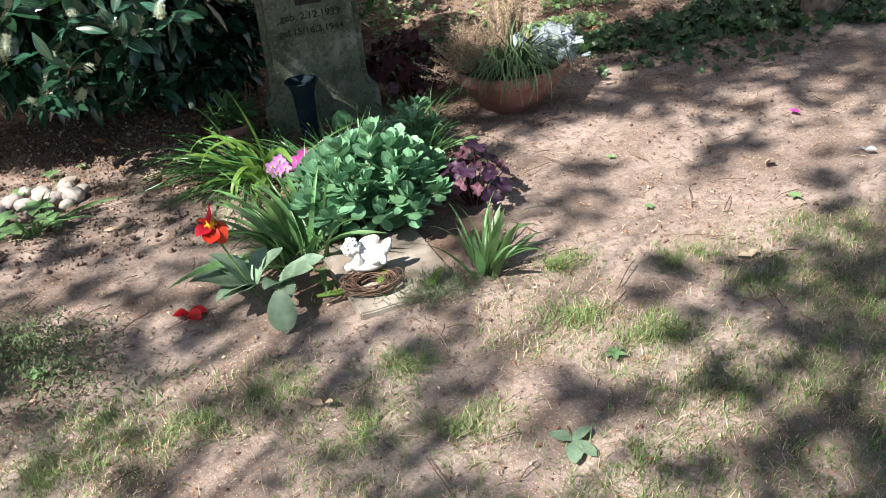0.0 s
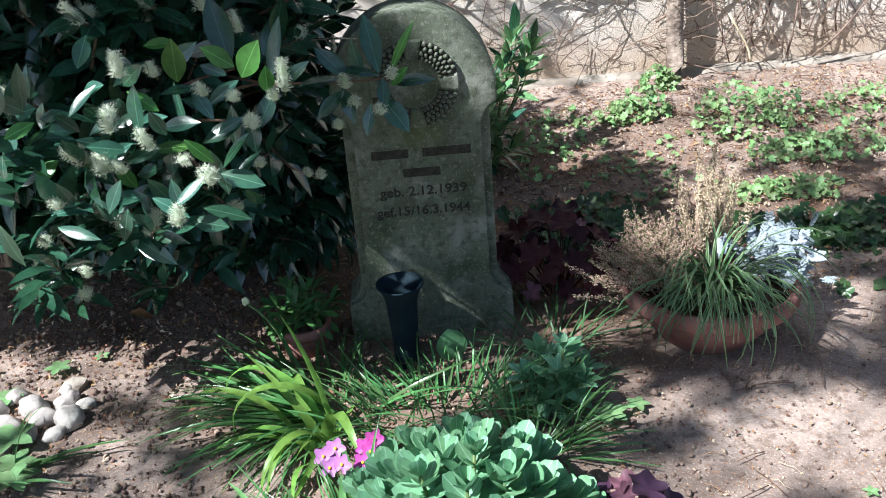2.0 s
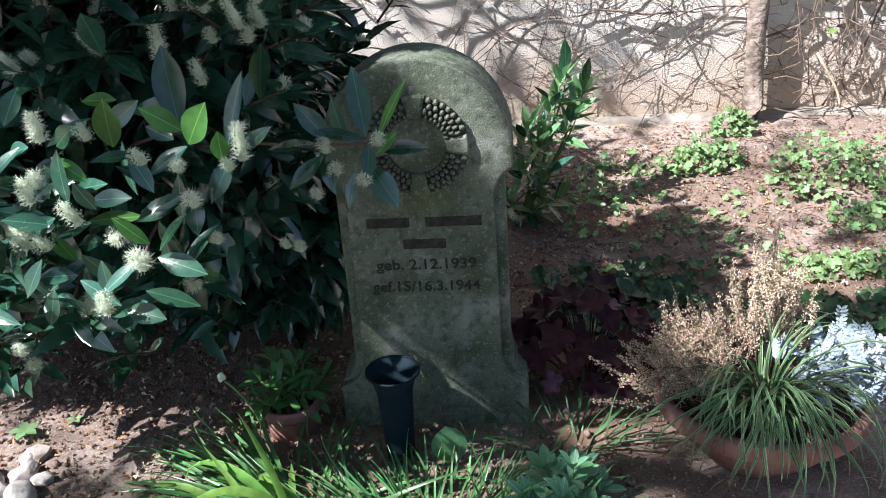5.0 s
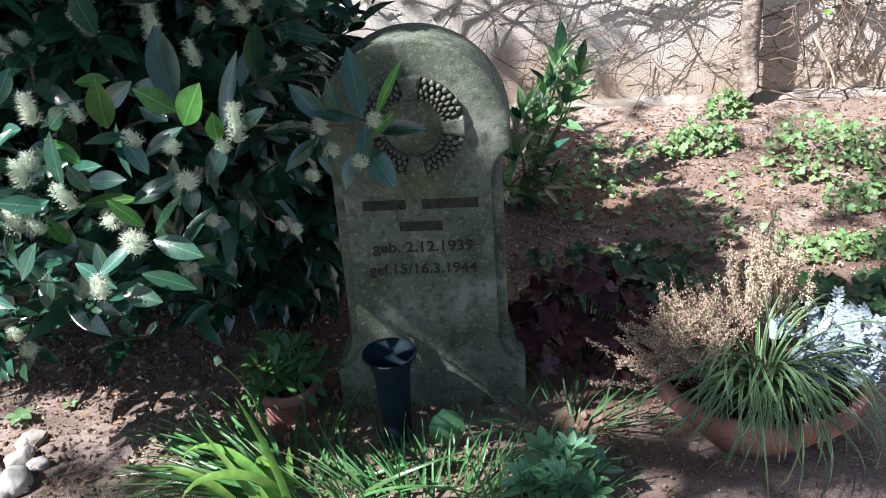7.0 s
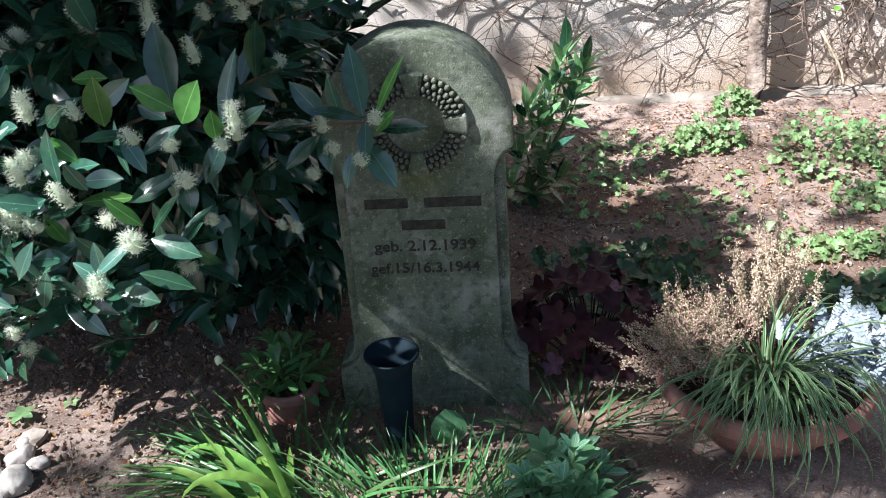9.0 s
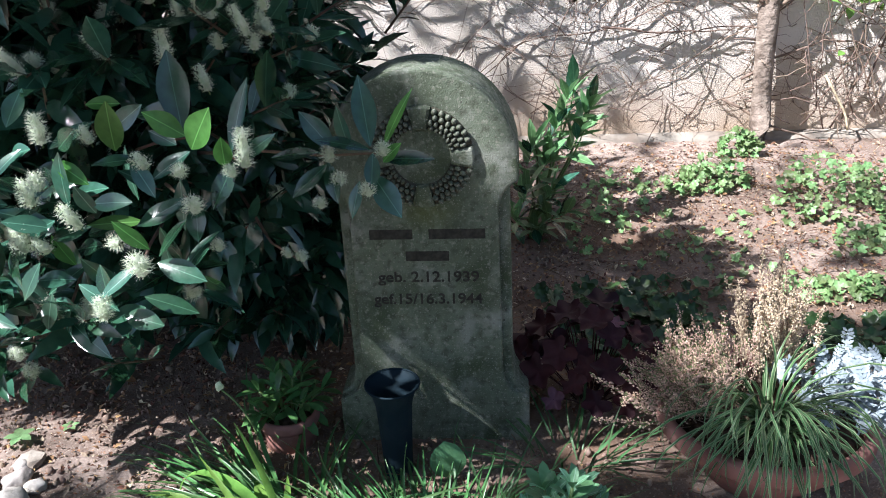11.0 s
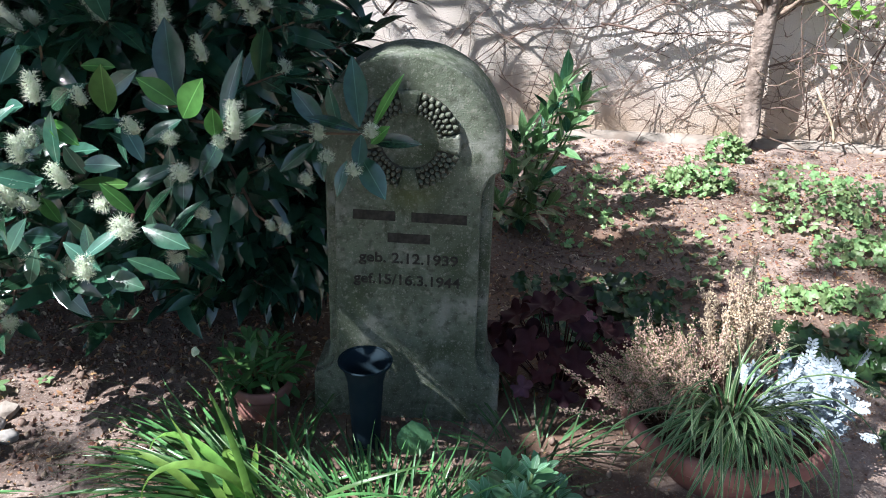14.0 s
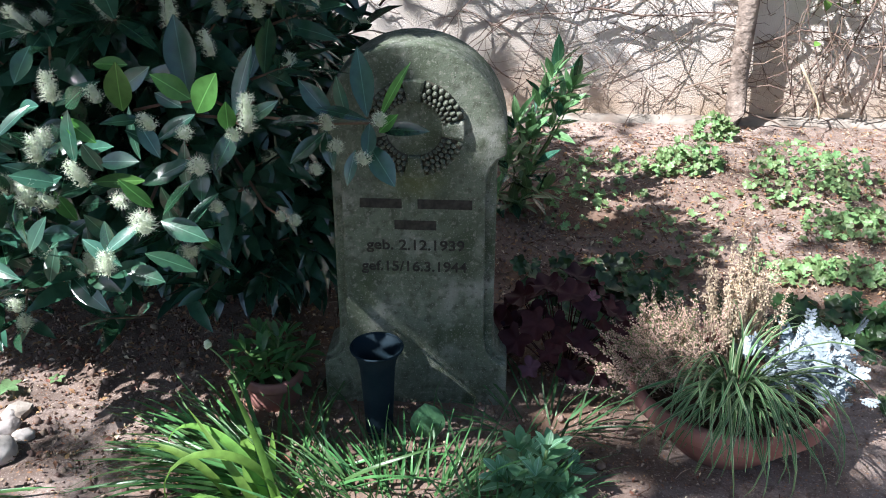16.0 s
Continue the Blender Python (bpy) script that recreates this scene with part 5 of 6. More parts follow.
def build_vine():
    v = thing("wall_vine", 1.945, 6.24, "bare gnarled climbing vine spread over the plaster wall", "vine")
    b = v.location.copy()
    tr = Mesh()
    pts = [Vector((1.945, 6.24, 0.08)), Vector((1.945, 6.24, 0.2)), Vector((1.938, 6.245, 0.35)), Vector((1.935, 6.25, 0.52)), Vector((1.935, 6.26, 0.70)), Vector((1.95, 6.28, 0.88)), Vector((2.02, 6.29, 1.3)), Vector((2.0, 6.3, 1.9))]
    tube(tr, [p - b for p in pts], [0.064, 0.049, 0.044, 0.043, 0.048, 0.042, 0.034, 0.024], 18)
    tr.v = [tuple(Vector(q) * 1.0 + Vector((0.007 * noise.noise(Vector(q) * 30), 0.007 * noise.noise(Vector(q) * 31 + Vector((5, 0, 0))), 0))) for q in tr.v]
    part("trunk", tr, BARK, v, "gnarled grey-brown vine trunk")
    for i in range(215):
        if i < 26:        # long arms from the trunk
            p = Vector((1.95 + U(-0.03, 0.05), WALL_Y - 0.03, U(0.5, 1.5)))
            ang, step, n = RNG.choice((U(-0.2, 0.7), math.pi - U(-0.2, 0.7))), 0.05, RNG.randint(22, 44)
        else:
            p = Vector((U(-0.4, 3.9), WALL_Y - 0.008, U(0.2, 1.7)))
            ang, step, n = RNG.choice((U(-0.9, 0.9), math.pi + U(-0.9, 0.9), U(0, math.tau))), 0.035, RNG.randint(8, 24)
        pts, out, bend = [], 0.0, U(-0.06, 0.06)
        for k in range(n):
            pts.append(p - b + Vector((0, -out, 0)))
            bend = bend * 0.85 + RNG.gauss(0, 0.055)
            ang += bend
            p = p + Vector((math.cos(ang), 0, math.sin(ang))) * step
            p.y += (WALL_Y - 0.008 - p.y) * 0.2
            out = max(0, out + RNG.gauss(0.0, 0.006))
            if p.z < 0.17:
                break
        if len(pts) < 4:
            continue
        r0 = U(0.0009, 0.0022) if i >= 26 else U(0.0025, 0.0048)
        m = Mesh()
        tube(m, pts, [r0 * (1 - 0.65 * k / len(pts)) for k in range(len(pts))], 5)
        part("branch", m, VINE, v)
    for i in range(16):   # the knotted head of the trunk
        a, e = Vector((1.945, 6.255, U(0.72, 0.95))), Vector((1.95 + U(-0.25, 0.3), 6.25 + U(-0.08, 0.08), U(0.85, 1.25)))
        m = Mesh()
        tube(m, [q - b for q in curve_points(a, e, (U(-0.05, 0.05), U(-0.03, 0.02), U(-0.04, 0.04)), 6, 0.008)], [0.013, 0.011, 0.009, 0.008, 0.007, 0.005, 0.003], 6)
        part("branch", m, VINE, v)
    # loose shoots that stand off the wall
    for i in range(110):
        a = Vector((U(0.6, 3.6), WALL_Y - 0.02, U(0.25, 1.5)))
        e = a + Vector((U(-0.35, 0.35), U(-0.22, -0.03), U(-0.25, 0.25)))
        m = Mesh()
        tube(m, [q - b for q in curve_points(a, e, (U(-0.05, 0.05), 0, U(-0.06, 0.06)), 6, 0.006)], [0.0026, 0.0024, 0.0022, 0.002, 0.0017, 0.0014, 0.001], 5)
        part("branch", m, VINE, v)
    for i in range(16):   # stout stems that fan out beyond the trunk, a hand off the wall
        a = Vector((2.15 + 0.045 * i, WALL_Y - U(0.03, 0.12), U(0.17, 0.35)))
        e = a + Vector((U(-0.35, 0.15) if i % 3 else U(0.1, 0.45), U(-0.04, 0.04), U(0.5, 1.0)))
        m = Mesh()
        r = U(0.003, 0.006)
        tube(m, [q - b for q in curve_points(a, e, (U(-0.08, 0.08), -0.02, U(-0.05, 0.05)), 8, 0.012)], [r * (1 - 0.07 * k) for k in range(9)], 7)
        part("branch", m, VINE, v)
    for i in range(12):   # long runners held off the plaster, which throw the broad curved shadows
        a = Vector((U(0.7, 1.9), WALL_Y - U(0.05, 0.16), U(0.3, 1.1)))
        e = a + Vector((U(0.5, 0.9), U(-0.05, 0.05), U(-0.25, 0.35)))
        m = Mesh()
        r = U(0.004, 0.008)
        tube(m, [q - b for q in curve_points(a, e, (0, 0, U(-0.12, 0.12)), 9, 0.012)], [r * (1 - 0.07 * k) for k in range(10)], 6)
        part("branch", m, VINE, v)
    for i in range(56):   # branches added above the view, well off the wall, to shade the plaster below
        a = Vector((U(0.2, 3.2) if i < 28 else U(-0.4, 0.8), WALL_Y - U(0.12, 0.34), U(1.05, 1.75)))
        e = a + Vector((U(0.25, 0.7), U(-0.06, 0.06), U(-0.4, 0.3)))
        m = Mesh()
        r = U(0.003, 0.010)
        tube(m, [q - b for q in curve_points(a, e, (0, 0, U(-0.12, 0.12)), 8, 0.015)], [r * (1 - 0.08 * k) for k in range(9)], 6)
        part("branch", m, VINE, v)
    fine = Mesh()
    for i in range(430):
        x = U(0.6, 3.6)
        a = Vector((x, WALL_Y - U(0.01, 0.05), 1.25 - 1.0 * RNG.random() ** (1.4 if x < 2.0 else 0.9)))
        e = a + Vector((U(-0.22, 0.22), U(-0.10, 0.0), U(-0.14, 0.16)))
        tube(fine, [q - b for q in curve_points(a, e, (U(-0.03, 0.03), 0, U(-0.04, 0.04)), 5, 0.006)], [0.0018, 0.0017, 0.0015, 0.0013, 0.001, 0.0007], 4)
    for i in range(180):      # the thick growth beyond the trunk
        a = Vector((2.05 + 1.0 * RNG.random() ** 0.7, WALL_Y - U(0.01, 0.14), U(0.2, 1.15)))
        e = a + Vector((U(-0.22, 0.22), U(-0.08, 0.02), U(-0.14, 0.2)))
        tube(fine, [q - b for q in curve_points(a, e, (U(-0.04, 0.04), 0, U(-0.04, 0.04)), 5, 0.008)], [0.0026, 0.0024, 0.0021, 0.0018, 0.0014, 0.001], 4)
    part("twig_tangle", fine, VINE, v, "tangle of thin bare twigs")["kind"] = "stuff"
    m = Mesh()
    tube(m, [q - b for q in curve_points((2.33, 6.19, 0.19), (2.2, 6.2, 0.45), (0.03, 0, -0.03), 6, 0.004)], 0.006, 6)
    part("branch", m, STRAW, v, "pale dead shoot leaning on the wall")
    yl = leaf(0.055, 0.045, 0.5, 0.3, 0.8, 4).data("leaf", LILY)
    for i in range(22):
        p = Vector((2.27 + RNG.gauss(0, 0.08), 6.24 + U(-0.06, 0.05), 0.80 + RNG.gauss(0, 0.06)))
        piece("leaf", yl, v, aim(p - b, (U(-1, 1), U(-1, 0.2), U(-1, 0.6)), U(-1, 1), U(0.6, 1.1)))
    for i in range(14):
        p = Vector((2.75 + RNG.gauss(0, 0.3), 6.24, 0.75 + RNG.gauss(0, 0.15)))
        piece("leaf", yl, v, aim(p - b, (U(-1, 1), U(-1, 0.2), U(-1, 0.6)), U(-1, 1), U(0.5, 0.9)))


build_vine()


def ivy_patch(x, y, rx, ry, n, material, label, height=0.06, size=0.03):
    t = thing("ivy", x, y, label, "ivy", "ivy patches on the ground")
    kinds = [lobed(size, 5, 0.24, c, 2, 0.1).data("leaf", material) for c in (0.1, -0.15, 0.25)]
    for i in range(min(n, 300)):
        r, a = math.sqrt(RNG.random()), U(0, math.tau)
        k = 1 + 0.5 * noise.noise((math.cos(a) * 1.5 + x, math.sin(a) * 1.5 + y, 0))
        px, py = r * rx * k * math.cos(a), r * ry * k * math.sin(a)
        z = ground_z(x + px, y + py) - t.location.z + 0.01 + U(0, height) * (0.75 + 0.5 * noise.noise((px * 9, py * 9, x))) * (1.1 - 0.7 * r)
        q = Vector((U(-0.8, 0.8), U(-1.3, 0.4), 1)).to_track_quat("Z", "Y") @ Euler((0, 0, U(0, 6.3))).to_quaternion()
        s = U(0.5, 1.25)
        piece("leaf", kinds[i % 3], t, Matrix.LocRotScale((px, py, z), q, (s, s, s)))


for x, y, rx, ry, n, h in ((1.62, 5.78, 0.16, 0.13, 150, 0.13), (1.30, 5.75, 0.22, 0.16, 34, 0.05), (2.12, 5.62, 0.30, 0.28, 300, 0.16), (2.30, 5.25, 0.3, 0.14, 130, 0.08), (2.00, 4.92, 0.26, 0.10, 120, 0.06),
                           (1.10, 5.55, 0.2, 0.2, 34, 0.05), (1.82, 6.10, 0.10, 0.06, 70, 0.16), (2.85, 5.55, 0.45, 0.35, 260, 0.12), (1.6, 5.2, 0.5, 0.35, 40, 0.03), (1.25, 5.3, 0.35, 0.25, 30, 0.05)):
    ivy_patch(x, y, rx, ry, int(n * 1.5), IVY, "patch of light green ivy leaves on dry earth", h * 1.25, 0.0185)
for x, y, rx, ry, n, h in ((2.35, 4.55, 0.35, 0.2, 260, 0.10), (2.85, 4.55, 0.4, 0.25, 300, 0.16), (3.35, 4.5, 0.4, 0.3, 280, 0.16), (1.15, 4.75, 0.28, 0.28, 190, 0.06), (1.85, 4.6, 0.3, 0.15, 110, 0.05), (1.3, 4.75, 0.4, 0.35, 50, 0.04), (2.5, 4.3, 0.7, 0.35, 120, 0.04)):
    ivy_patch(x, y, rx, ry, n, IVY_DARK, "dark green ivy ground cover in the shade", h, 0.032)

# ---- trees ----


# leaves left out along the sun's way so chosen spots are lit: point, radius
SUN_GAPS = [(Vector(p), r) for p, r in (((1.60, 3.98, 0.36), 0.15), ((1.27, 4.0, 0.38), 0.12), ((0.11, 3.50, 0.82), 0.15), ((-0.08, 3.50, 0.86), 0.15), ((-0.24, 3.50, 0.80), 0.14), ((0.02, 3.46, 1.02), 0.11), ((-0.18, 3.58, 1.14), 0.10), ((0.25, 3.66, 1.0), 0.10), ((0.56, 3.9, 0.91), 0.05), ((1.58, 3.47, 0.0), 0.22), ((1.66, 3.12, 0.0), 0.16), ((0.2, 3.4, 0.2), 0.2), ((0.52, 3.1, 0.3), 0.2), ((0.95, 3.7, 0.2), 0.1), ((0.63, 4.115, 0.97), 0.07), ((0.69, 4.115, 0.91), 0.07), ((0.745, 4.115, 0.84), 0.07), ((0.79, 4.115, 0.77), 0.06), ((0.68, 4.115, 0.97), 0.08), ((0.75, 4.115, 0.90), 0.08), ((0.80, 4.115, 0.83), 0.06), ((-0.40, 3.70, 0.78), 0.22), ((-0.1, 3.7, 1.05), 0.10), ((0.50, 4.2, 1.02), 0.06), ((0.60, 4.2, 1.02), 0.08), ((0.22, 3.58, 0.36), 0.1), ((0.52, 2.74, 0.1), 0.18), ((0.22, 2.75, 0.15), 0.15), ((1.2, 5.0, 0), 0.12), ((1.25, 5.4, 0), 0.12), ((2.37, 3.58, 0), 0.11), ((2.1, 3.0, 0), 0.14), ((1.9, 3.35, 0), 0.12), ((1.71, 5.45, 0), 0.22), ((1.48, 4.93, 0), 0.16), ((1.88, 4.98, 0), 0.18), ((0.95, 5.4, 0.5), 0.16), ((1.42, 4.12, 0.42), 0.15), ((-0.42, 4.12, 0), 0.16), ((-0.16, 4.0, 0), 0.1), ((-0.6, 3.95, 0), 0.14), ((1.15, 4.1, 0.02), 0.1), ((1.75, 2.75, 0.0), 0.24), ((1.02, 2.36, 0.0), 0.2), ((1.32, 2.72, 0.0), 0.16), ((1.1, 5.4, 0.55), 0.2))]


def build_tree(x, y, height, r0, crown, clusters, per, leaf_size, label, limbs=3, spread_r=0.30, sides=()):
    """A tree; sides are further crowns, each with its own number of clusters."""
    RNG.seed(int(abs(x) * 100))
    t = thing("tree", x, y, label, "tree")
    b = t.location.copy()
    wood, leaves = Mesh(), Mesh()
    top = Vector(((crown[0] - b.x) * 0.35, (crown[1] - b.y) * 0.35, height * 0.42))
    trunk = Mesh()
    tube(trunk, curve_points((0, 0, -0.1), top, (0.05, 0.05, 0), 10, 0.03), [r0 * (1.35 if k == 0 else 1 - 0.065 * k) for k in range(11)], 14)
    part("trunk", trunk, BARK, t, "furrowed grey-brown trunk")
    lf = leaf(leaf_size, leaf_size * 0.62, 0.4, 0.2, 0.8, 2)
    rest = Mesh()
    for i, (cx, cy, cz, rx, ry, rz) in enumerate([crown] * clusters + [c[:6] for c in sides for _ in range(c[6])]):
        while True:
            u = Vector((U(-1, 1), U(-1, 1), U(-1, 1)))
            if u.length < 1:
                break
        c = Vector((cx + u.x * rx, cy + u.y * ry, cz + u.z * rz)) - b
        if i < limbs * 4:
            root = Vector((0, 0, 0)).lerp(top, U(0.55, 1.0))
            limb = Mesh()
            tube(limb, curve_points(root, c, (0, 0, 0.15), 6, 0.06), [r0 * 0.12 * (1 - 0.13 * k) for k in range(7)], 6)
            part("limb", limb, BARK, t)
        for j in range(per):
            p = c + Vector((RNG.gauss(0, spread_r), RNG.gauss(0, spread_r), RNG.gauss(0, spread_r * 0.6)))
            if any(((p + b - q) - SUN * (p + b - q).dot(SUN) / SUN.length_squared).length < r for q, r in SUN_GAPS):
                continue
            rest.put(lf, aim(p, (U(-1, 1), U(-1, 1), U(-1, 0.4)), U(-1.5, 1.5), U(0.7, 1.2)))
    f = part("crown", rest, CANOPY, t)
    f["kind"] = "stuff"


build_tree(3.22, 4.42, 6.5, 0.10, (3.9, 3.6, 5.2, 2.4, 2.6, 1.3), 90, 70, 0.12, "garden tree with a grey-brown trunk rising out of ivy")
# from here on, unseen trees added for shade; side crowns darken chosen spots
build_tree(-3.0, -0.4, 7.0, 0.13, (-2.37, -0.08, 6.4, 1.95, 2.25, 0.9), 84, 60, 0.13, "unseen broad-leaved tree added to dapple the ground with shade", sides=((-1.72, 1.65, 6.2, 1.05, 0.8, 0.6, 28), (-2.82, 1.16, 6.2, 0.25, 0.2, 0.3, 4)))
build_tree(-6.2, -0.6, 7.0, 0.12, (-4.75, -0.15, 6.1, 1.2, 1.35, 0.7), 18, 50, 0.12, "unseen young broad-leaved tree added to dapple the ground", limbs=2)
build_tree(-4.6, 5.2, 7.0, 0.13, (-3.87, 1.93, 5.8, 1.2, 0.95, 0.7), 24, 50, 0.12, "unseen spring tree with crowns set to shade stone and laurel", limbs=3, sides=((-2.73, 2.84, 5.9, 0.8, 0.6, 0.4, 5), (-3.12, 1.96, 5.6, 0.55, 0.45, 0.4, 26), (-3.46, 1.68, 5.6, 0.22, 0.22, 0.25, 16), (-2.9, 4.12, 5.6, 0.35, 0.3, 0.3, 4)))
build_tree(1.0, -3.0, 7.5, 0.16, (0.6, -1.8, 6.0, 3.4, 2.2, 1.2), 90, 60, 0.13, "unseen broad-leaved tree added over the path")

# ---- loose small things ----


def build_pebbles():
    for i, (x, y, s) in enumerate(((-0.42, 3.82, 0.040), (-0.50, 3.84, 0.036), (-0.46, 3.92, 0.034), (-0.55, 3.90, 0.040), (-0.60, 3.82, 0.034), (-0.52, 3.77, 0.030), (-0.44, 3.76, 0.026),
                                   (-0.66, 3.88, 0.036), (-0.62, 3.96, 0.030), (-0.40, 3.90, 0.024), (-0.57, 3.74, 0.028), (-0.70, 3.78, 0.034), (-0.48, 3.98, 0.022), (-0.68, 3.70, 0.03), (-0.75, 3.86, 0.03))):
        x, s = x - 0.06, s * 1.05
        m = lump(s * U(1.0, 1.35), s * U(0.8, 1.0), s * U(0.6, 0.8), 0.25, i, 3)
        ob = new("pebble", m.data("pebble", PEBBLE))
        ob.location, ob.rotation_euler = (x, y, ground_z(x, y) + s * 0.5), (U(-0.3, 0.3), U(-0.3, 0.3), U(0, 6))
        tagged(ob, "smooth grey-white pebble in a heap on the earth", "stone", "heap of pebbles")


build_pebbles()
chip = new("stone_chip", lump(0.045, 0.032, 0.016, 0.5, 4, 2).data("stone_chip", CONCRETE, True))
chip.location, chip.rotation_euler = (-0.53, 4.0, ground_z(-0.53, 4.0) + 0.010), (0.2, -0.2, 0.5)
tagged(chip, "flat angular brown stone lying by the pebbles", "stone")


def seedling(x, y, s):
    t = thing("seedling", x, y, "small seedling with fresh green leaves", "plant", "seedlings in the earth")
    for k in range(5):
        a = k * 1.26 + x * 9
        piece("leaf", fresh[0], t, aim((0, 0, 0.03 * s), (math.cos(a), math.sin(a), 0.35), 0, s))
    st = Mesh()
    tube(st, [(0, 0, -0.01), (0, 0, 0.03 * s)], 0.002, 5)
    part("stem", st, STEM, t)


for x, y, s in ((-0.60, 4.09, 0.75), (-0.49, 4.16, 0.45), (-0.70, 3.95, 0.8), (-0.55, 3.62, 1.0), (-0.66, 3.55, 1.1), (-0.60, 3.72, 1.3), (-0.52, 3.55, 1.1), (-0.72, 3.66, 1.3), (1.02, 3.62, 0.9), (1.10, 3.66, 0.6), (1.55, 3.28, 0.35), (1.95, 2.70, 0.45), (1.5, 2.85, 0.35), (-0.45, 2.62, 0.6), (1.05, 2.12, 0.5)):
    seedling(x, y, s)
dock = thing("plantain", 0.835, 1.865, "flat rosette of grey-green broad leaves in the lawn", "weed")
dl = leaf(0.11, 0.062, 0.3, 0.15, 0.55, 6, 0.04).data("leaf", TULIP_LEAF)
for a in (0.6, 2.3, 4.4, 5.2):
    piece("leaf", dl, dock, aim((0, 0, 0.015), (math.cos(a), math.sin(a), 0.12), U(-0.3, 0.3), U(0.4, 0.72)))
big = thing("broad_leaf", 0.625, 3.93, "single broad round dark green leaf before the gravestone", "plant")
up = Vector((-0.12, -0.15, 0.97)).normalized()
face = Vector((0.1, -0.95, 0.25))
face = (face - up * face.dot(up)).normalized()
turn = Matrix((up.cross(face), up, face)).transposed().to_4x4()
turn.translation = (0, 0, 0.03)
piece("leaf", leaf(0.105, 0.092, 0.35, 0.18, 0.5, 9, 0.02, 0.5, 0.35).data("leaf", SEDUM_DEEP), big, turn)
stalk = Mesh()
tube(stalk, [(0.01, 0.01, -0.01), (0, 0, 0.05)], 0.003, 6)
part("stalk", stalk, STEM, big)
for x, y, m, label in ((2.345, 3.33, PINK, "fallen violet petal on the dry earth"), (2.37, 2.91, SILVER, "fallen white petal on the dry earth"), (1.62, 2.42, STRAW, "pale dry leaf lying on the lawn"), (0.30, 2.20, STRAW, "pale dry leaf lying on the lawn"),
                       (2.0, 2.95, STRAW, "pale dry leaf lying on the earth")):
    t = thing("fallen_petal" if m != STRAW else "fallen_leaf", x, y, label, "petal" if m != STRAW else "leaf")
    for k in range(2):
        piece("blade", leaf(0.042, 0.026, 0.6, 0.4, 0.7, 5).data("blade", m), t, aim((0, 0, 0.012), (U(-1, 1), U(-1, 1), 0.25), U(-0.4, 0.4), 1))
bud = thing("allium_bud", 0.145, 3.98, "pale round allium bud on a bent stalk", "flower")
m = Mesh()
tube(m, curve_points((0, 0, -0.01), (-0.12, 0.05, 0.235), (0.02, 0, 0.03), 6), 0.003, 6)
part("stalk", m, STEM, bud)
part("bud", lump(0.011, 0.011, 0.014, 0.3, 3, 2), BLOSSOM, bud, m=Matrix.Translation((-0.12, 0.05, 0.24)))
dry = thing("fallen_leaf", -0.47, 4.42, "curled orange-brown dry leaf on the earth", "leaf")
piece("blade", leaf(0.085, 0.032, 0.9, 0.5, 0.9, 6).data("blade", DRYLEAF), dry, aim((0, 0, 0.02), (1, -0.3, 0.1), 0.4, 1))
tw = thing("bark_chip", -0.285, 3.47, "weathered flat piece of bark on the earth", "bark")
part("chip", lump(0.045, 0.012, 0.009, 0.5, 5, 3), STRAW, tw, m=pose(0, 0, 0.008, 0, 0, 12))


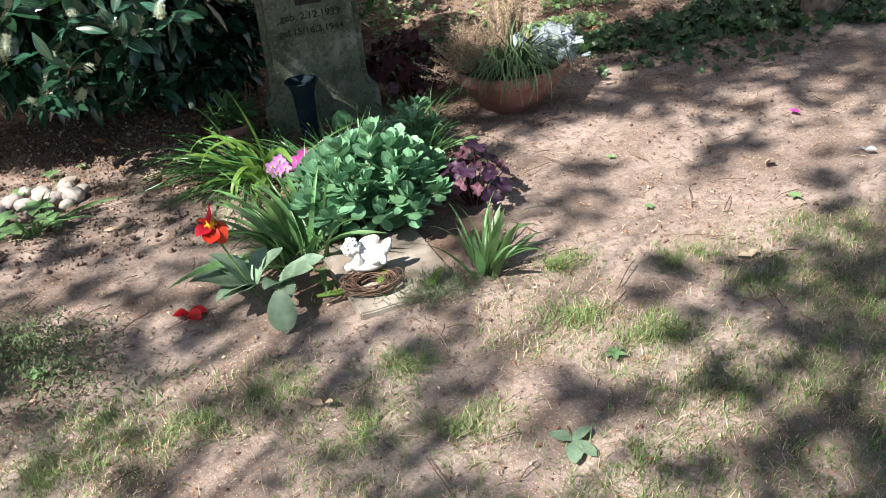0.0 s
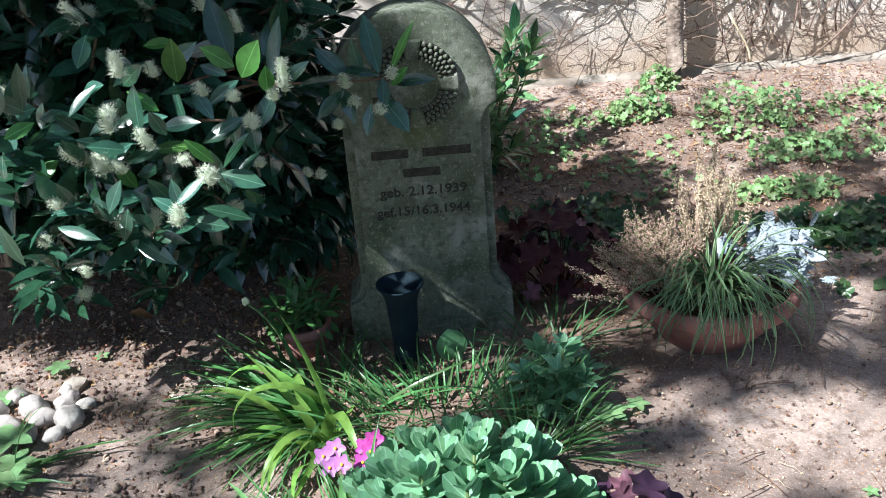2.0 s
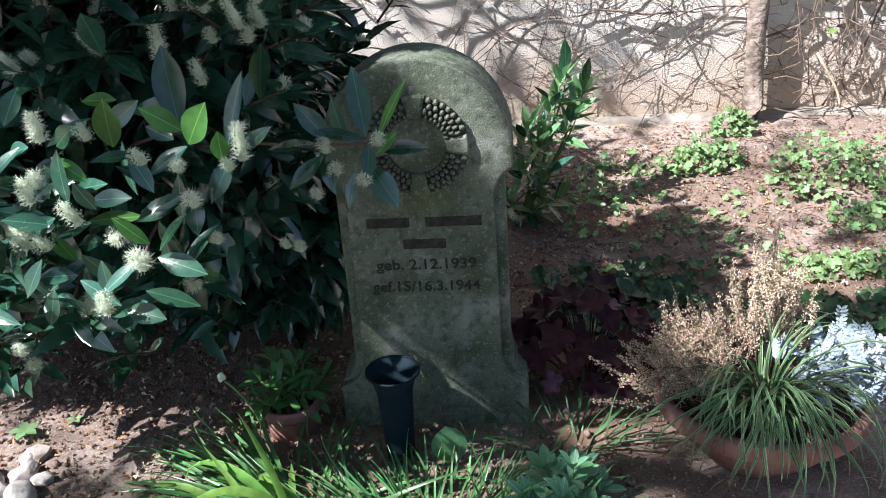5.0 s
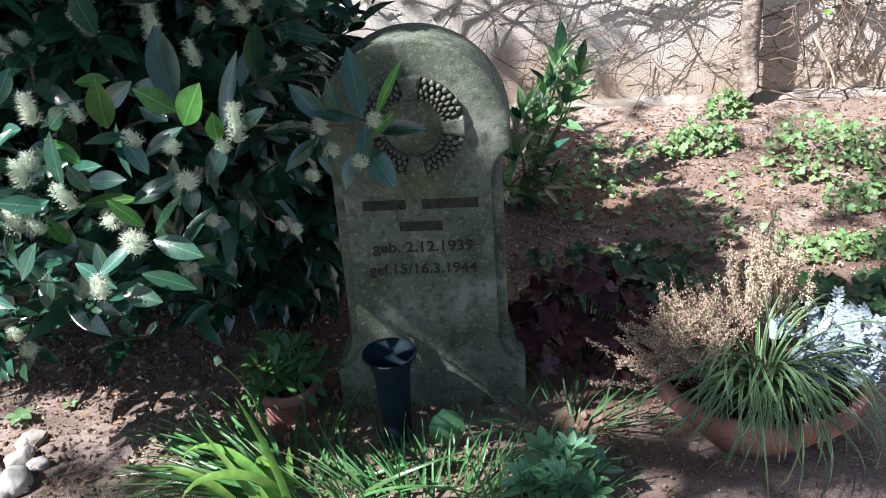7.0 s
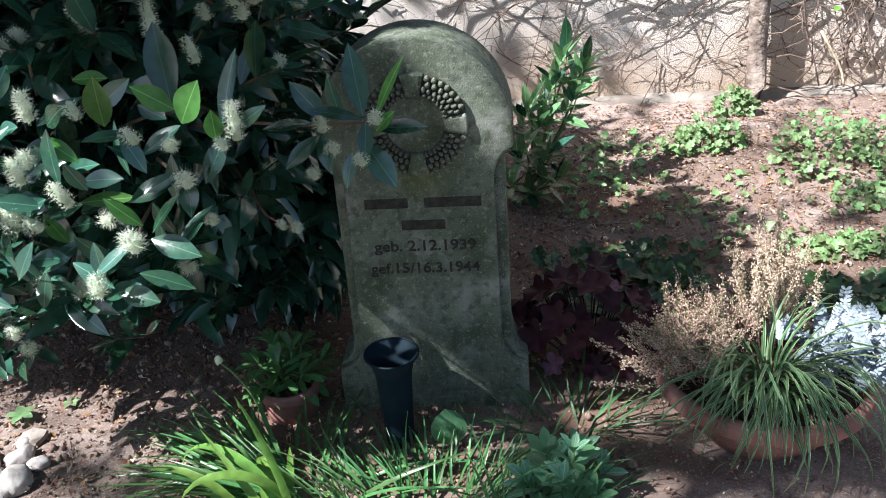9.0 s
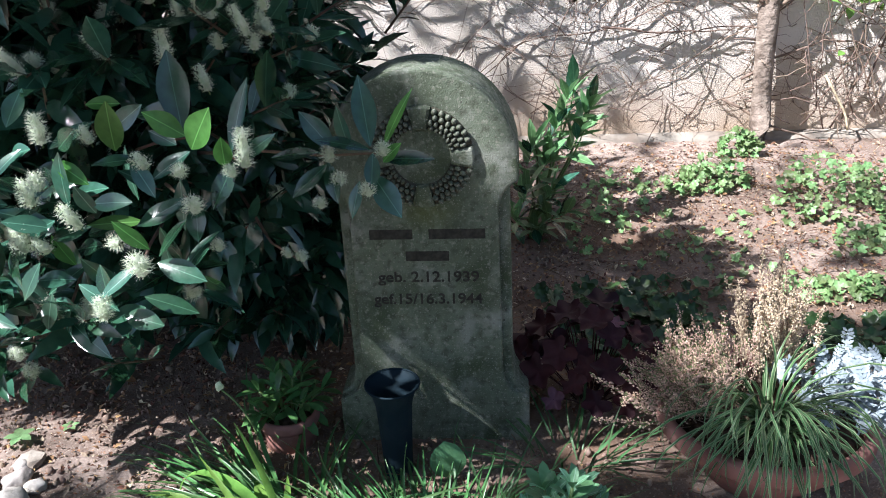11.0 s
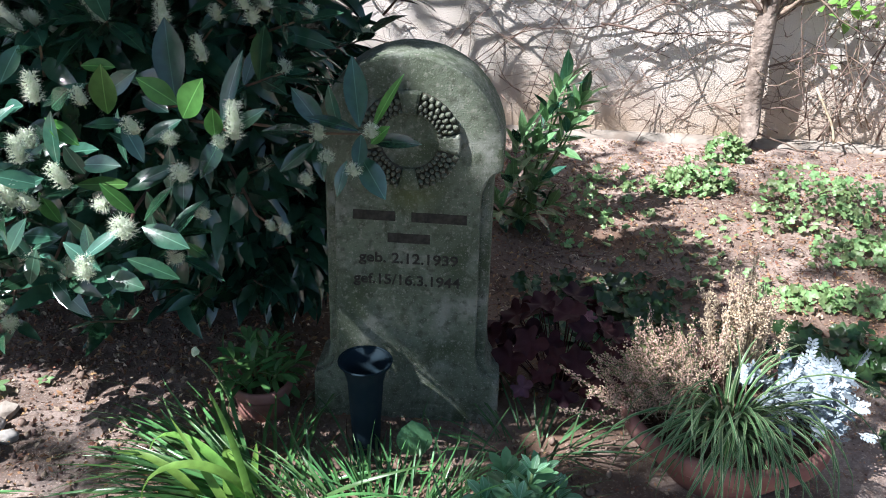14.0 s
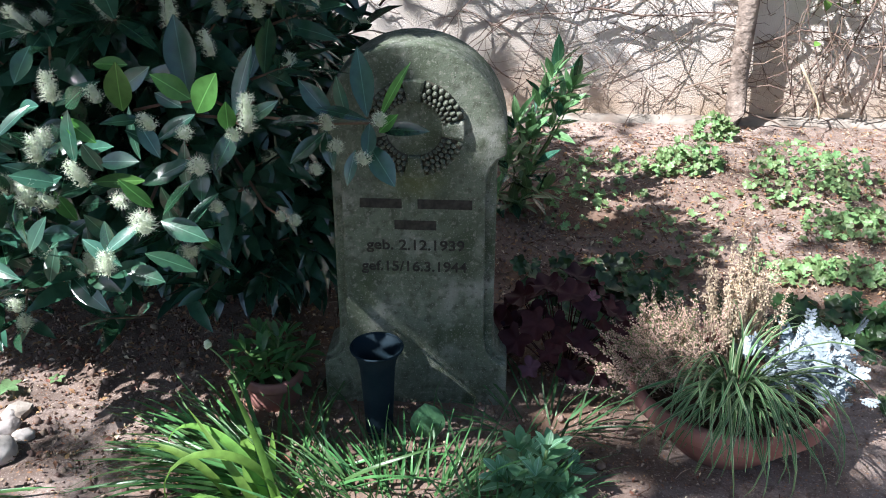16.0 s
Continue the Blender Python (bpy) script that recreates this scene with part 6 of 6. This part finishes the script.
def scatter():
    """Grass, cushion plants, litter and crumbs, too many to count."""
    g = Mesh()
    tufts = ((-0.245, 2.33, 0.09), (-0.04, 2.24, 0.07), (0.526, 2.29, 0.06), (1.61, 2.29, 0.10), (1.54, 1.88, 0.14), (1.2, 2.18, 0.08), (1.40, 1.62, 0.15), (1.02, 2.33, 0.07), (1.9, 2.5, 0.12), (1.10, 2.62, 0.05),
             (0.2, 2.32, 0.07), (0.62, 2.0, 0.09), (0.95, 1.75, 0.12), (1.25, 1.9, 0.10), (0.35, 2.1, 0.09), (1.75, 2.1, 0.14), (0.75, 1.62, 0.1), (2.1, 2.25, 0.15), (1.45, 2.5, 0.06), (-0.35, 2.2, 0.08), (0.45, 1.75, 0.1))
    tries = 0
    while len(g.f) < 150000 and tries < 520000:
        tries += 1
        tuft = RNG.random() < 0.13
        if tuft:
            cx, cy, cr = RNG.choice(tufts)
            x, y = cx + RNG.gauss(0, cr * 0.8), cy + RNG.gauss(0, cr * 0.6)
            if noise.noise((x * 14, y * 14, 4)) < U(-0.5, 0.4):
                continue
        else:
            x, y = U(-1.3, 3.3), U(0.75, 3.3)
            d = smooth(2.75, 2.1, y - 0.10 * (x - 0.6)) * smooth(-0.08, 0.4, noise.noise((x * 2.3, y * 2.3, 5)) + 0.35 * noise.noise((x * 7, y * 7, 8)) + 0.18)
            d = max(d, 0.05 * smooth(2.9, 2.2, y))
            if RNG.random() > d:
                continue
        if 0.1 < x < 0.85 and y > 2.5:
            continue
        a, h, w = U(0, math.tau), U(0.008, 0.026) * (1.35 if tuft else 1), U(0.0007, 0.0015)
        z = ground_z(x, y) - 0.004
        s = Vector((math.cos(a), math.sin(a), 0))
        o = Vector((-s.y, s.x, 0))
        ln = U(0.2, 1.8)
        p = Vector((x, y, z))
        q = p + Vector((0, 0, h * 0.6)) + o * h * 0.3 * ln
        g.add([p - s * w, p + s * w, q + s * w * 0.8, q - s * w * 0.8, p + Vector((0, 0, h)) + o * h * ln], [(0, 1, 2, 3), (3, 2, 4)], 0 if RNG.random() < (0.92 if tuft else 0.66) else 1)
    tagged(new("lawn_grass", g.data("lawn_grass", [GRASS, STRAW])), "thin patchy lawn grass, partly dry", "grass", kind="stuff")
    c = Mesh()
    for cx, cy, rx, ry, n in ((-0.55, 2.78, 0.26, 0.16, 1500), (-0.42, 2.62, 0.2, 0.12, 600), (-0.75, 2.95, 0.2, 0.15, 500), (-0.35, 2.45, 0.3, 0.12, 250)):
        for _ in range(n):
            x, y = cx + RNG.gauss(0, rx * 0.5), cy + RNG.gauss(0, ry * 0.5)
            a, e = U(0, math.tau), U(0.1, 1.3)
            c.put(leaf(U(0.01, 0.026), 0.007, 0.4, 0.2, 0.8, 2), aim((x, y, ground_z(x, y) + U(0, 0.05) * math.exp(-((x - cx) / rx) ** 2)), (math.cos(a) * math.cos(e), math.sin(a) * math.cos(e), math.sin(e))))
    tagged(new("cushion_plants", c.data("cushion_plants", THYME)), "low grey-green cushion plants on the earth", "plant", kind="stuff")
    lt = Mesh()
    for _ in range(20000):
        x, y = U(-1.2, 3.2), U(1.0, 6.2)
        if noise.noise((x * 2, y * 2, 11)) + (0.4 if y > 4.2 else 0) < U(-0.5, 0.35):
            continue
        a, s = U(0, math.tau), U(0.002, 0.009)
        lt.put(leaf(s * 1.8, s, 0.8, 0.4, 0.8, 2), aim((x, y, ground_z(x, y) + 0.006 + U(0, 0.006)), (math.cos(a), math.sin(a), U(-0.2, 0.4)), U(-0.6, 0.6)), 0 if RNG.random() < 0.7 else 1)
    for _ in range(17000):       # thicker litter towards the wall and under the laurel
        x, y = U(-0.9, 3.0), U(4.25, 6.25)
        if RNG.random() < 0.10:
            x, y = U(-1.0, 0.35), U(3.75, 4.6)
        a, s = U(0, math.tau), 0.003 + 0.011 * RNG.random() ** 2
        lt.put(leaf(s * 2.2, s, 1.0, 0.5, 0.8, 2), aim((x, y, ground_z(x, y) + 0.006 + U(0, 0.012)), (math.cos(a), math.sin(a), U(-0.3, 0.5)), U(-0.9, 0.9)), 0 if RNG.random() < 0.8 else 1)
    tagged(new("leaf_litter", lt.data("leaf_litter", [LITTER, STRAW])), "orange-brown bud scales and leaf litter", "litter", kind="stuff")
    tg = Mesh()
    for k in range(5200):
        x, y = U(-1.0, 3.0), U(1.5, 6.2)
        if y < 4.6 and RNG.random() < 0.78:
            continue
        a, ln = U(0, math.tau), U(0.03, 0.16) if k % 4 == 0 else U(0.02, 0.07)
        z = ground_z(x, y) + 0.009
        tube(tg, curve_points((x, y, z), (x + ln * math.cos(a), y + ln * math.sin(a), z + U(0, 0.015)), (0, 0, 0.006), 3, 0.004), 0.0016 if k % 4 == 0 else 0.0010, 4, 0 if k % 4 == 0 else 1 if k % 4 == 1 else 2)
    tagged(new("fallen_twigs", tg.data("fallen_twigs", [TWIG, STRAW, LITTER])), "thin dry twigs lying on the earth", "twig", kind="stuff")
    cr = Mesh()
    kinds = [lump(1, 0.9, 0.7, 0.5, k, 1) for k in range(4)]
    for _ in range(22000):
        x, y = U(-1.1, 2.8), U(1.2, 6.1)
        if y < 3.2 and noise.noise((x * 2.2, y * 2.2, 17)) < U(-0.1, 0.5):
            continue
        s = U(0.002, 0.0055) * (2.2 if RNG.random() < 0.08 else 1) * (1.3 if y > 3.2 and x < 1.2 else 0.8)
        cr.put(RNG.choice(kinds), Matrix.LocRotScale((x, y, ground_z(x, y) + s * 0.6), Euler((U(0, 3), U(0, 3), U(0, 3))), (s, s, s)))
    for _ in range(1900):        # clods of loose humus
        x, y = (U(0.8, 2.9), U(4.4, 6.15)) if RNG.random() < 0.55 else (U(-1.0, 0.3), U(3.3, 4.5))
        s = 0.003 + 0.009 * RNG.random() ** 2
        cr.put(RNG.choice(kinds), Matrix.LocRotScale((x, y, ground_z(x, y) + s * 0.3), Euler((U(0, 3), U(0, 3), U(0, 3))), (s, s, s * 0.8)))
    tagged(new("soil_crumbs", cr.data("soil_crumbs", CRUMB)), "small crumbs of dry soil and grit", "grit", kind="stuff")


scatter()
